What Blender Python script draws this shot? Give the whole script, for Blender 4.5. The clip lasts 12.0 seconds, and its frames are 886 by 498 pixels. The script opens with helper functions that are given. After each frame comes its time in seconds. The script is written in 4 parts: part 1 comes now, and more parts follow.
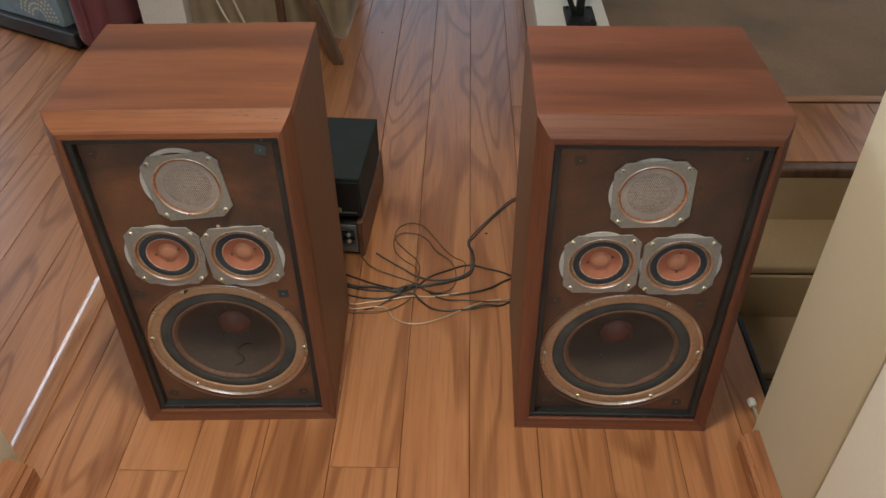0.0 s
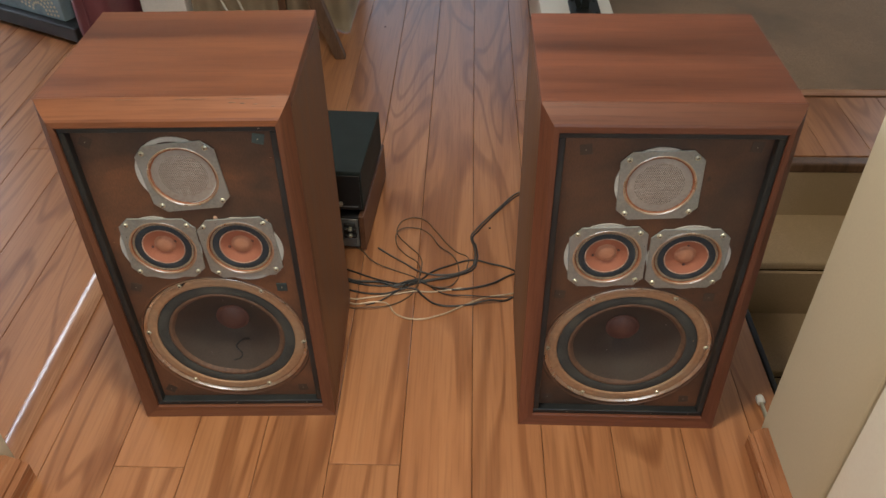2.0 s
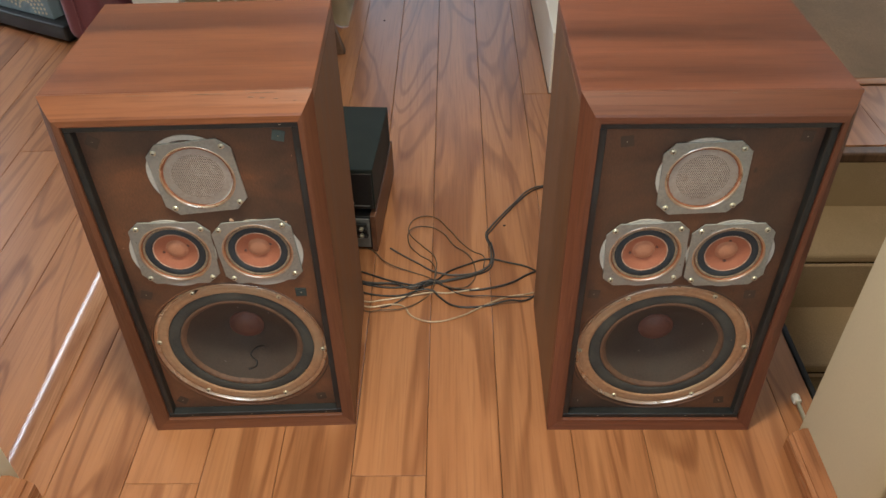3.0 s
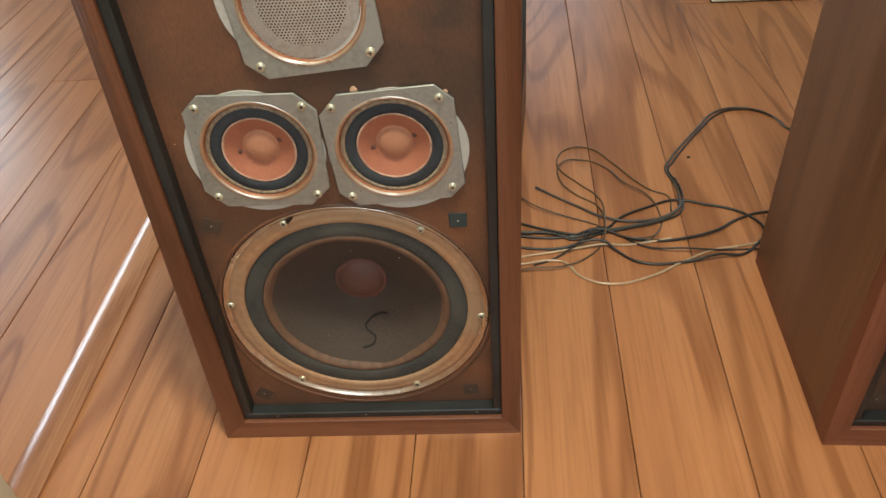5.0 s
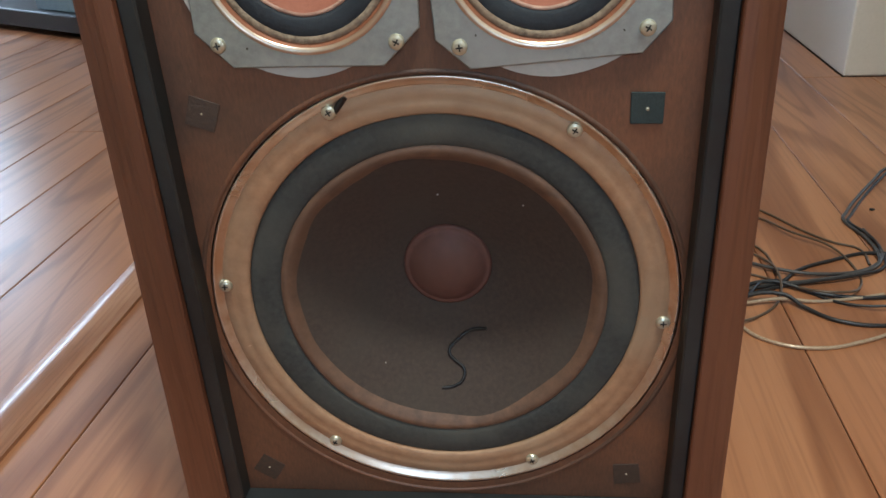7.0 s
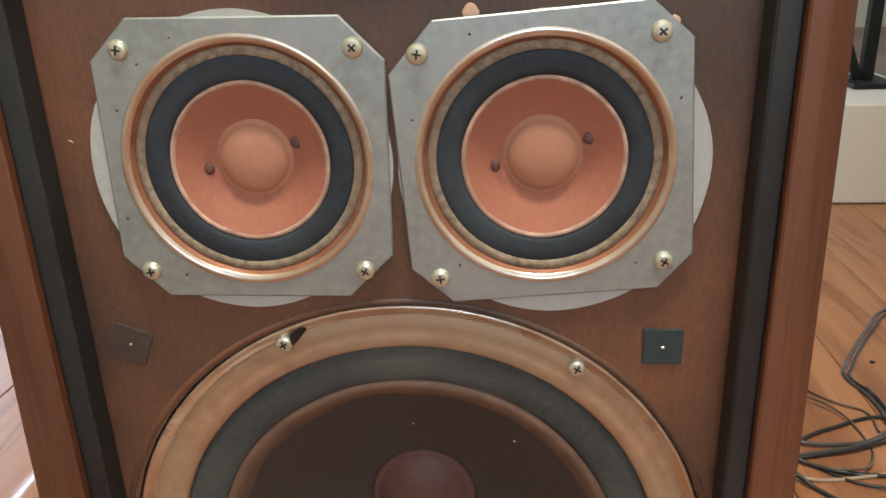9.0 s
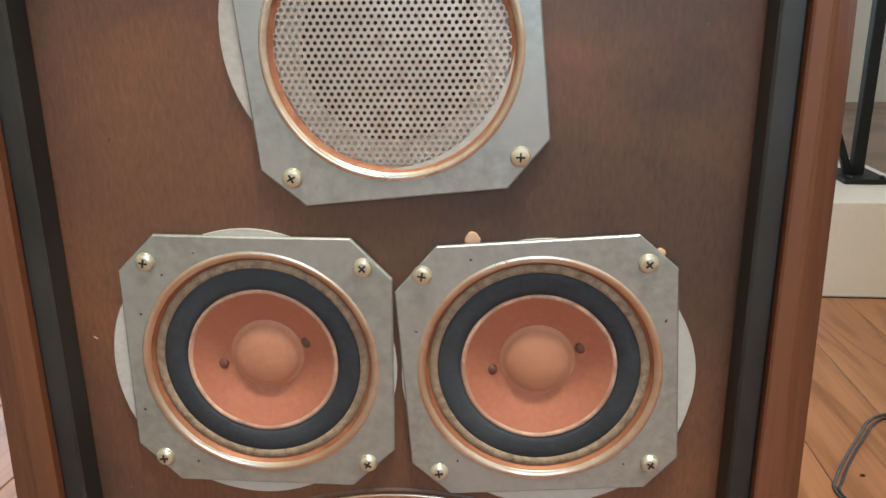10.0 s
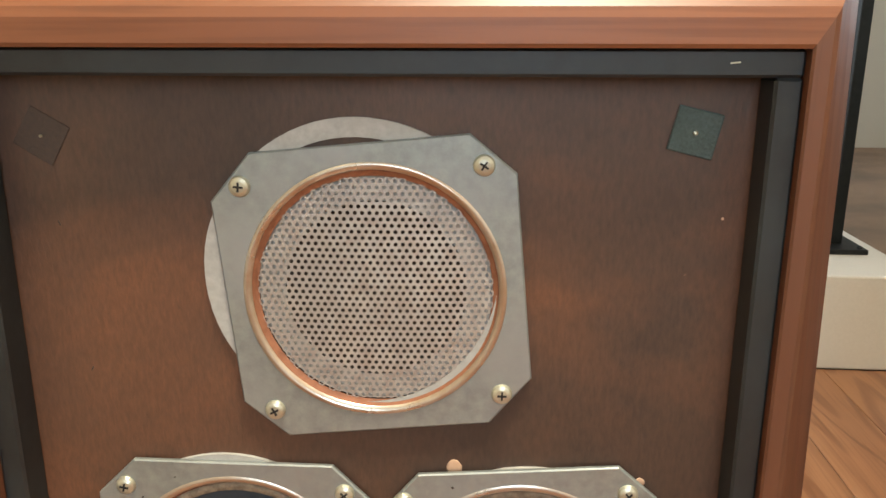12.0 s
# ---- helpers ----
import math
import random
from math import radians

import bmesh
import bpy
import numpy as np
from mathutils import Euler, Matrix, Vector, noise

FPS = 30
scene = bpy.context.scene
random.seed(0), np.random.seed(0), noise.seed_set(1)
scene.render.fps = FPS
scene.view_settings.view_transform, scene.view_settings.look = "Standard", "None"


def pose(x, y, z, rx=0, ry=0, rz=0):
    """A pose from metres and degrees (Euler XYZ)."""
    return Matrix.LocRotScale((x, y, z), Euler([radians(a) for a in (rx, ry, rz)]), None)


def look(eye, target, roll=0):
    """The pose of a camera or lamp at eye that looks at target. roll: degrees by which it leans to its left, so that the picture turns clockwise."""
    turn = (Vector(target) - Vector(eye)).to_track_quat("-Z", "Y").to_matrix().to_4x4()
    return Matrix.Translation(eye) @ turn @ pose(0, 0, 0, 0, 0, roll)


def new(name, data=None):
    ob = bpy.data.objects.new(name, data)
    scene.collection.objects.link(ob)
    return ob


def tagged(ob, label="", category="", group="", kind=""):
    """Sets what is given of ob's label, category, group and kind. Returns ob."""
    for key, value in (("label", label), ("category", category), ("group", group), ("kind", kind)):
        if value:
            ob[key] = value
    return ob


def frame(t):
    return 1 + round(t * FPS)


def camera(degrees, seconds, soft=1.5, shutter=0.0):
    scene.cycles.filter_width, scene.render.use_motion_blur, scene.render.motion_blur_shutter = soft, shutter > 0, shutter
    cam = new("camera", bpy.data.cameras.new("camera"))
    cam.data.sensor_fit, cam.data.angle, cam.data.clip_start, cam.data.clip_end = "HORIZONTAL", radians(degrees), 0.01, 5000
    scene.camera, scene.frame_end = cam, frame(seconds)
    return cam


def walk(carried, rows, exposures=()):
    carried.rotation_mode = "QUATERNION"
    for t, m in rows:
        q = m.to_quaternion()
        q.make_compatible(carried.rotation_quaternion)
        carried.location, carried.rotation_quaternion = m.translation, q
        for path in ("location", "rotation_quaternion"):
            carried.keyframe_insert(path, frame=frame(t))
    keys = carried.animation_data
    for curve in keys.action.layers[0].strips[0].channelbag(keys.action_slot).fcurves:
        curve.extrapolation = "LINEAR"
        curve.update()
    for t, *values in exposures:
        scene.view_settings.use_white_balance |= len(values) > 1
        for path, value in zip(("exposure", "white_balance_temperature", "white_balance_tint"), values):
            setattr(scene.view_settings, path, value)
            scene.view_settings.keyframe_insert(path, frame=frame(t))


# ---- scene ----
cam = camera(58.9, 12.0)
EXPO = [(0.0, -0.15, 6000, 9), (2.5, 0.06, 6000, 8), (4.5, 0.56, 6150, 4), (5.5, 0.14, 6000, 4), (6.7, 0.1, 5200, 4), (8.5, 0.4, 5550, 6), (10.5, 0.6, 5800, 7), (12.0, 0.62, 6150, 7)]
LAMP, FAR, SIDE, CARPET, FRONT = 36.5, 7.0, 58.0, 16.0, 17.5
PATH = [
    (0, (0.619, -1.038, 1.317), (0.615, 0.5, 0.039), -0.7),
    (0.5, (0.621, -1.034, 1.311), (0.613, 0.501, 0.029), -0.7),
    (1, (0.625, -1.033, 1.305), (0.62, 0.497, 0.017), -0.7),
    (1.5, (0.626, -1.037, 1.301), (0.617, 0.496, 0.016), -0.8),
    (2, (0.623, -1.023, 1.288), (0.608, 0.515, 0.009), -0.9),
    (2.5, (0.6, -1.0, 1.275), (0.604, 0.531, -0.012), -0.9),
    (2.7, (0.579, -0.993, 1.264), (0.599, 0.539, -0.02), -1.1),
    (4.3, (0.448, -0.729, 1.114), (0.442, 0.754, -0.227), -1.9),
    (4.5, (0.417, -0.699, 1.062), (0.389, 0.767, -0.298), -2.6),
    (5, (0.351, -0.625, 0.845), (0.239, 0.896, -0.449), -4.5),
    (5.5, (0.331, -0.581, 0.667), (0.168, 1.056, -0.471), -4.7),
    (6, (0.307, -0.538, 0.571), (0.124, 1.172, -0.449), -3.6),
    (6.5, (0.267, -0.471, 0.492), (0.057, 1.256, -0.494), -3.1),
    (6.7, (0.257, -0.449, 0.472), (0.052, 1.299, -0.477), -3.1),
    (8.3, (0.239, -0.343, 0.478), (0.096, 1.482, -0.328), -2.7),
    (8.5, (0.242, -0.332, 0.487), (0.11, 1.512, -0.276), -2.5),
    (9, (0.24, -0.322, 0.515), (0.115, 1.546, -0.187), -2.0),
    (9.5, (0.241, -0.324, 0.548), (0.129, 1.567, -0.094), -1.2),
    (10, (0.24, -0.322, 0.592), (0.121, 1.587, 0.01), -0.6),
    (10.5, (0.234, -0.314, 0.625), (0.122, 1.609, 0.089), -0.5),
    (11, (0.241, -0.314, 0.642), (0.12, 1.62, 0.15), -0.6),
    (11.4, (0.221, -0.305, 0.675), (0.117, 1.632, 0.189), -0.5),
    (11.5, (0.211, -0.307, 0.678), (0.131, 1.636, 0.21), -0.3),
    (12, (0.24, -0.301, 0.682), (0.161, 1.63, 0.164), 0.1),
]
walk(cam, [(t, look(eye, target, roll)) for t, eye, target, roll in PATH],
     EXPO)

# ---- world and light ----
world = bpy.data.worlds.new("World")
scene.world = world
world.use_nodes = True
wn = world.node_tree
sky = wn.nodes.new("ShaderNodeTexSky")
sky.sky_type, sky.sun_disc = "NISHITA", False
sky.sun_elevation, sky.sun_rotation = radians(38), radians(250)
wn.nodes["Background"].inputs[1].default_value = 0.12
wn.links.new(sky.outputs[0], wn.nodes["Background"].inputs[0])

# the house is turned a little against the two loudspeakers
HOUSE = pose(0, 0, 0, 0, 0, -1.9)


def area_lamp(name, m, sx, sy, watts, colour):
    d = bpy.data.lights.new(name, "AREA")
    d.shape, d.size, d.size_y, d.energy, d.color = "RECTANGLE", sx, sy, watts, colour
    ob = new(name, d)
    ob.matrix_world = m
    return ob


# hall ceiling lamp, daylight in two window openings, and two added fill lights
area_lamp("hall_lamp", look((0.42, -0.38, 2.33), (0.42, -0.28, 0)), 0.26, 0.26, LAMP, (1.0, 0.86, 0.64))
area_lamp("window_light_far", HOUSE @ look((0.35, 4.85, 1.35), (0.35, 0, 0.9)), 1.5, 1.7, FAR, (0.80, 0.90, 1.0))
area_lamp("window_light_side", HOUSE @ look((-3.4, 2.9, 1.35), (-0.4, 1.9, 0.5)), 2.0, 0.95, SIDE, (0.86, 0.93, 1.0))
# fill from an added, unseen window; brightens the carpet and the stairs
area_lamp("window_light_carpet", HOUSE @ look((3.85, 3.2, 1.45), (0, 2.4, 0.6)), 1.6, 1.2, CARPET, (0.86, 0.93, 1.0))

# cool fill on the loudspeaker fronts, from an added window behind the camera
area_lamp("window_light_front", HOUSE @ look((0.5, -2.5, 1.5), (0.45, 0, 0.75)), 0.95, 1.2, FRONT, (0.80, 0.90, 1.0))


# ---- materials ----
def material(name, rough=0.5, metal=0.0, colour=(0.5, 0.5, 0.5)):
    m = bpy.data.materials.new(name)
    m.use_nodes = True
    b = m.node_tree.nodes["Principled BSDF"]
    b.inputs["Base Color"].default_value = (*colour, 1)
    b.inputs["Roughness"].default_value = rough
    b.inputs["Metallic"].default_value = metal
    return m, m.node_tree, b


def node(nt, kind, **values):
    n = nt.nodes.new(kind)
    for k, v in values.items():
        n.inputs[k].default_value = v
    return n


def coords(nt, scale, random_shift=0.0):
    tc = nt.nodes.new("ShaderNodeTexCoord")
    mp = nt.nodes.new("ShaderNodeMapping")
    mp.inputs["Scale"].default_value = scale
    nt.links.new(tc.outputs["Object"], mp.inputs["Vector"])
    if random_shift:
        oi = nt.nodes.new("ShaderNodeObjectInfo")
        mu = nt.nodes.new("ShaderNodeMath")
        mu.operation = "MULTIPLY"
        mu.inputs[1].default_value = random_shift
        cb = nt.nodes.new("ShaderNodeCombineXYZ")
        nt.links.new(oi.outputs["Random"], mu.inputs[0])
        for i in range(3):
            nt.links.new(mu.outputs[0], cb.inputs[i])
        nt.links.new(cb.outputs[0], mp.inputs["Location"])
    return mp.outputs["Vector"]


def ramp(nt, src, stops):
    r = nt.nodes.new("ShaderNodeValToRGB")
    e = r.color_ramp.elements
    while len(e) < len(stops):
        e.new(0.5)
    for i, (p, c) in enumerate(stops):
        e[i].position, e[i].color = p, (*c, 1)
    nt.links.new(src, r.inputs[0])
    return r.outputs["Color"]


def mix(nt, kind, fac, a, b):
    m = nt.nodes.new("ShaderNodeMix")
    m.data_type, m.blend_type = "RGBA", kind
    for sock, v in ((m.inputs[0], fac), (m.inputs[6], a), (m.inputs[7], b)):
        if hasattr(v, "is_linked"):
            nt.links.new(v, sock)
        elif isinstance(v, (int, float)):
            sock.default_value = v
        else:
            sock.default_value = (*v, 1)
    return m.outputs[2]


def bump(nt, b, height, strength, distance=0.001):
    n = nt.nodes.new("ShaderNodeBump")
    n.inputs["Strength"].default_value, n.inputs["Distance"].default_value = strength, distance
    nt.links.new(height, n.inputs["Height"])
    nt.links.new(n.outputs[0], b.inputs["Normal"])


def speckled(name, base, dark, scale=60.0, rough=0.6, metal=0.0, relief=0.15, low=0.35, high=0.7, stain=None, stain_scale=6.0):
    """A surface with fine grain and larger cloudy wear."""
    m, nt, b = material(name, rough, metal)
    v = coords(nt, (1, 1, 1), 13.0)
    n1 = node(nt, "ShaderNodeTexNoise", Scale=scale, Detail=6.0, Roughness=0.6)
    n2 = node(nt, "ShaderNodeTexNoise", Scale=stain_scale, Detail=4.0)
    nt.links.new(v, n1.inputs["Vector"])
    nt.links.new(v, n2.inputs["Vector"])
    c = ramp(nt, n1.outputs["Fac"], [(low, dark), (high, base)])
    w = ramp(nt, n2.outputs["Fac"], [(0.42, (0, 0, 0)), (0.72, (1, 1, 1))])
    c = mix(nt, "MIX", w, c, stain or tuple(x * 0.82 for x in base))
    nt.links.new(c, b.inputs["Base Color"])
    r = nt.nodes.new("ShaderNodeMapRange")
    r.inputs["To Min"].default_value, r.inputs["To Max"].default_value = rough * 0.8, min(1.0, rough * 1.25)
    nt.links.new(n2.outputs["Fac"], r.inputs["Value"])
    nt.links.new(r.outputs[0], b.inputs["Roughness"])
    bump(nt, b, n1.outputs["Fac"], relief)
    return m


def wood(name, axis, light, mid, dark, rough=0.3, across=22.0, fine=260.0, shift=40.0, streak=0.5, vary=0.0, relief=0.08, pore=0.45, lines_=22.0):
    """Wood whose grain runs along axis (0, 1, 2): broad bands, flame figure, pores and dark streaks."""
    m, nt, b = material(name, rough)
    s1, s2, s3 = [across] * 3, [fine] * 3, [across * 0.45] * 3
    s1[axis], s2[axis], s3[axis] = across * 0.07, fine * 0.03, across * 0.055
    n1 = node(nt, "ShaderNodeTexNoise", Scale=1.0, Detail=4.0, Distortion=0.8)
    n2 = node(nt, "ShaderNodeTexNoise", Scale=1.0, Detail=3.0)
    n3 = node(nt, "ShaderNodeTexNoise", Scale=1.0, Detail=1.5, Distortion=0.7)
    for n, s in ((n1, s1), (n2, s2), (n3, s3)):
        nt.links.new(coords(nt, s, shift), n.inputs["Vector"])
    c = ramp(nt, n1.outputs["Fac"], [(0.28, dark), (0.46, mid), (0.7, light)])
    pores = ramp(nt, n2.outputs["Fac"], [(0.34, (0.55, 0.5, 0.48)), (0.52, (1, 1, 1))])
    c = mix(nt, "MULTIPLY", pore, c, pores)
    # thin figure lines that follow the contours of the third noise
    wv = nt.nodes.new("ShaderNodeMath")
    wv.operation = "MULTIPLY"
    wv.inputs[1].default_value = lines_
    sn = nt.nodes.new("ShaderNodeMath")
    sn.operation = "SINE"
    nt.links.new(n3.outputs["Fac"], wv.inputs[0])
    nt.links.new(wv.outputs[0], sn.inputs[0])
    lines = ramp(nt, sn.outputs[0], [(0.35, (1, 1, 1)), (1.0, (0.58, 0.50, 0.45))])
    c = mix(nt, "MULTIPLY", streak, c, lines)
    if vary:
        oi = nt.nodes.new("ShaderNodeObjectInfo")
        hv = nt.nodes.new("ShaderNodeHueSaturation")
        mr = nt.nodes.new("ShaderNodeMapRange")
        mr.inputs["To Min"].default_value, mr.inputs["To Max"].default_value = 1 - vary, 1 + vary
        nt.links.new(oi.outputs["Random"], mr.inputs["Value"])
        nt.links.new(mr.outputs[0], hv.inputs["Value"])
        nt.links.new(c, hv.inputs["Color"])
        c = hv.outputs["Color"]
    nt.links.new(c, b.inputs["Base Color"])
    mr = nt.nodes.new("ShaderNodeMapRange")
    mr.inputs["To Min"].default_value, mr.inputs["To Max"].default_value = rough * 0.8, rough * 1.35
    nt.links.new(n1.outputs["Fac"], mr.inputs["Value"])
    nt.links.new(mr.outputs[0], b.inputs["Roughness"])
    bump(nt, b, n2.outputs["Fac"], relief, 0.0006)
    return m


FLOOR_WOOD = wood("laminate", 1, (0.425, 0.200, 0.087), (0.366, 0.161, 0.068), (0.268, 0.113, 0.047), 0.29, 15.0, 200.0, 40.0, 0.72, 0.07, 0.06, 0.34, 44.0)
SUBFLOOR = speckled("joint_dirt", (0.03, 0.017, 0.01), (0.02, 0.012, 0.008), 80)
CAB = dict(light=(0.246, 0.091, 0.037), mid=(0.160, 0.055, 0.023), dark=(0.084, 0.027, 0.012), vary=0.12)
CAB_X = wood("walnut_across", 0, rough=0.34, across=10.0, fine=330.0, streak=0.12, relief=0.1, **CAB)
# left loudspeaker's side and bottom rails: walnut darkened by the shade they stand in
FRAME_SHADE = dict(light=(0.168, 0.064, 0.030), mid=(0.122, 0.045, 0.021), dark=(0.080, 0.029, 0.014), vary=0.10)
FRAME_SHADE_X = wood("shaded_walnut_frame_across", 0, rough=0.40, across=13.0, fine=330.0, streak=0.2, relief=0.1, **FRAME_SHADE)
FRAME_SHADE_Z = wood("shaded_walnut_frame_upright", 2, rough=0.44, across=13.0, fine=330.0, streak=0.2, relief=0.1, **FRAME_SHADE)
# right loudspeaker: partly a darker veneer, partly its weaker light put into the colour
CAB2 = dict(light=(0.176, 0.060, 0.030), mid=(0.122, 0.041, 0.020), dark=(0.078, 0.026, 0.013), vary=0.12)
CAB2_X = wood("dark_shaded_walnut_across", 0, rough=0.40, across=11.0, fine=330.0, streak=0.2, relief=0.1, **CAB2)
CAB2_Z = wood("dark_shaded_walnut_upright", 2, rough=0.44, across=13.0, fine=330.0, streak=0.15, relief=0.1, **CAB2)
# cabinet sides: the same walnut, with the shade of the sides in its colour
CAB_SIDE = wood("shaded_side_walnut", 2, (0.165, 0.080, 0.038), (0.120, 0.056, 0.026), (0.080, 0.036, 0.017), 0.42, 15.0, 330.0, streak=0.12, vary=0.1, relief=0.1)
TRIM_WOOD = wood("trim_wood", 1, (0.42, 0.20, 0.10), (0.34, 0.15, 0.07), (0.2, 0.085, 0.04), 0.25, 30.0, 300.0, 9.0, 0.3)


def board(name, tint=(1.0, 1.0, 1.0)):
    """Dark brown pressed board: short upright fibres, cloudy reddish and smoky patches, scuffs."""
    m, nt, b = material(name, 0.6)
    fib = node(nt, "ShaderNodeTexNoise", Scale=1.0, Detail=5.0, Roughness=0.65)
    cloud = node(nt, "ShaderNodeTexNoise", Scale=7.0, Detail=5.0, Distortion=0.6)
    scuff = node(nt, "ShaderNodeTexNoise", Scale=46.0, Detail=2.0)
    nt.links.new(coords(nt, (520, 520, 170)), fib.inputs["Vector"])
    nt.links.new(coords(nt, (1, 1, 1), 31.0), cloud.inputs["Vector"])
    nt.links.new(coords(nt, (1, 1, 0.6), 17.0), scuff.inputs["Vector"])
    c = ramp(nt, fib.outputs["Fac"], [(0.3, (0.098, 0.044, 0.023)), (0.7, (0.150, 0.065, 0.033))])
    w = ramp(nt, cloud.outputs["Fac"], [(0.36, (0, 0, 0)), (0.66, (1, 1, 1))])
    c = mix(nt, "MIX", w, c, mix(nt, "MULTIPLY", 1.0, c, (0.60, 0.66, 0.72)))
    broad = node(nt, "ShaderNodeTexNoise", Scale=3.4, Detail=4.0, Distortion=1.1)
    nt.links.new(coords(nt, (0.8, 1, 1.3), 8.0), broad.inputs["Vector"])
    k = ramp(nt, broad.outputs["Fac"], [(0.38, (1.30, 1.16, 1.04)), (0.62, (0.58, 0.68, 0.82))])
    c = mix(nt, "MULTIPLY", 1.0, c, k)
    d = ramp(nt, scuff.outputs["Fac"], [(0.70, (0, 0, 0)), (0.78, (1, 1, 1))])
    c = mix(nt, "MIX", d, c, (0.05, 0.026, 0.016))
    c = mix(nt, "MULTIPLY", 1.0, c, tint)
    nt.links.new(c, b.inputs["Base Color"])
    r = ramp(nt, cloud.outputs["Fac"], [(0.3, (0.40, 0.40, 0.40)), (0.7, (0.58, 0.58, 0.58))])
    nt.links.new(r, b.inputs["Roughness"])
    bump(nt, b, fib.outputs["Fac"], 0.25, 0.0006)
    return m


STRIP_WOOD = wood("glossy_strip_wood", 1, (0.46, 0.25, 0.14), (0.38, 0.19, 0.10), (0.25, 0.11, 0.055), 0.21, 30.0, 300.0, 9.0, 0.2)
BAFFLE = board("brown_particle_board", (1.17, 1.20, 1.20))
# right baffle: darker board, with some of its shade in the tint
BAFFLE_DARK = board("dark_shaded_umber_particle_board", (0.82, 0.92, 1.0))
BLACK_STRIP = speckled("black_painted_strip", (0.014, 0.017, 0.018), (0.008, 0.009, 0.01), 150, 0.42, 0, 0.1, 0.3, 0.7, (0.022, 0.026, 0.027), 12)
ALU = speckled("brushed_aluminium", (0.355, 0.385, 0.365), (0.26, 0.28, 0.27), 190, 0.44, 0.66, 0.06, 0.3, 0.7, (0.34, 0.35, 0.34), 22)
RIM = speckled("steel_rim_with_rust", (0.60, 0.55, 0.48), (0.42, 0.30, 0.2), 70, 0.28, 0.9, 0.06, 0.25, 0.55, (0.50, 0.36, 0.25), 16)
RUST = speckled("rusty_copper_rim", (0.36, 0.15, 0.075), (0.20, 0.075, 0.035), 160, 0.55, 0.25, 0.2, 0.3, 0.7, (0.27, 0.11, 0.055), 20)
PAPER = speckled("white_paper_gasket", (0.46, 0.45, 0.42), (0.36, 0.35, 0.32), 240, 0.85, 0, 0.1)
FELT = speckled("speckled_felt_gasket", (0.32, 0.25, 0.17), (0.10, 0.07, 0.045), 260, 0.95, 0, 0.5, 0.3, 0.66, (0.21, 0.15, 0.10), 26)
SURROUND = speckled("black_foam_surround", (0.021, 0.027, 0.036), (0.010, 0.013, 0.017), 300, 0.8, 0, 0.4, 0.3, 0.7, (0.036, 0.044, 0.052), 14)
WOOFER_ROLL = speckled("dusty_grey_woofer_roll", (0.048, 0.050, 0.046), (0.026, 0.028, 0.027), 260, 0.85, 0, 0.4, 0.3, 0.7, (0.070, 0.070, 0.060), 18)
CONE_TAN = speckled("tan_paper_cone", (0.34, 0.125, 0.070), (0.28, 0.098, 0.054), 300, 0.75, 0, 0.15, 0.3, 0.7, (0.30, 0.11, 0.062), 20)
CONE_EDGE = speckled("pale_cone_edge", (0.52, 0.34, 0.25), (0.20, 0.12, 0.09), 110, 0.85, 0, 0.3, 0.3, 0.6, (0.30, 0.17, 0.12), 40)
CAP_TAN = speckled("tan_dust_cap", (0.43, 0.20, 0.115), (0.37, 0.165, 0.095), 260, 0.7, 0, 0.08)
CONE_DARK = speckled("dark_brown_paper_cone", (0.060, 0.042, 0.032), (0.038, 0.027, 0.021), 300, 0.92, 0, 0.25, 0.3, 0.7, (0.054, 0.044, 0.035), 14)
CONE_RING = speckled("brown_glued_cone_edge", (0.16, 0.088, 0.052), (0.075, 0.043, 0.027), 90, 0.6, 0, 0.3, 0.3, 0.7, (0.11, 0.06, 0.036), 20)
CAP_DARK = speckled("reddish_brown_dust_cap", (0.13, 0.052, 0.038), (0.085, 0.036, 0.026), 130, 0.6, 0, 0.15, 0.3, 0.7, (0.095, 0.045, 0.034), 22)
GASKET_TAN = speckled("tan_cork_gasket", (0.40, 0.235, 0.13), (0.27, 0.15, 0.08), 110, 0.55, 0.15, 0.15, 0.3, 0.7, (0.34, 0.24, 0.15), 12)
SCREW = speckled("zinc_screw", (0.62, 0.60, 0.47), (0.5, 0.47, 0.36), 300, 0.32, 0.7, 0.05)
DARK = speckled("black_recess", (0.012, 0.011, 0.010), (0.008, 0.008, 0.007), 90, 0.7)
MESH = speckled("grey_perforated_steel", (0.46, 0.42, 0.38), (0.34, 0.28, 0.24), 130, 0.5, 0.3, 0.1, 0.3, 0.6, (0.35, 0.31, 0.28), 24)
VELCRO = speckled("dark_hook_tape", (0.035, 0.050, 0.050), (0.015, 0.022, 0.022), 900, 0.8, 0, 0.6)
VELCRO_WORN = speckled("brown_adhesive_patch", (0.066, 0.040, 0.026), (0.040, 0.028, 0.022), 420, 0.6, 0, 0.4)
VELCRO_GREY = speckled("dusty_green_hook_tape", (0.085, 0.118, 0.110), (0.048, 0.068, 0.064), 900, 0.85, 0, 0.6)
GLUE = speckled("pale_dried_glue", (0.62, 0.40, 0.26), (0.48, 0.3, 0.2), 200, 0.6)
MARKER = speckled("black_marker_ink", (0.008, 0.008, 0.008), (0.005, 0.005, 0.005), 200, 0.4)
WALL = speckled("beige_wall_paint", (0.56, 0.50, 0.38), (0.53, 0.47, 0.36), 220, 0.75, 0, 0.12, 0.3, 0.7, (0.53, 0.475, 0.365), 3)
WHITE = speckled("white_paint", (0.74, 0.71, 0.64), (0.70, 0.67, 0.60), 150, 0.45, 0, 0.06, 0.3, 0.7, (0.69, 0.66, 0.60), 4)
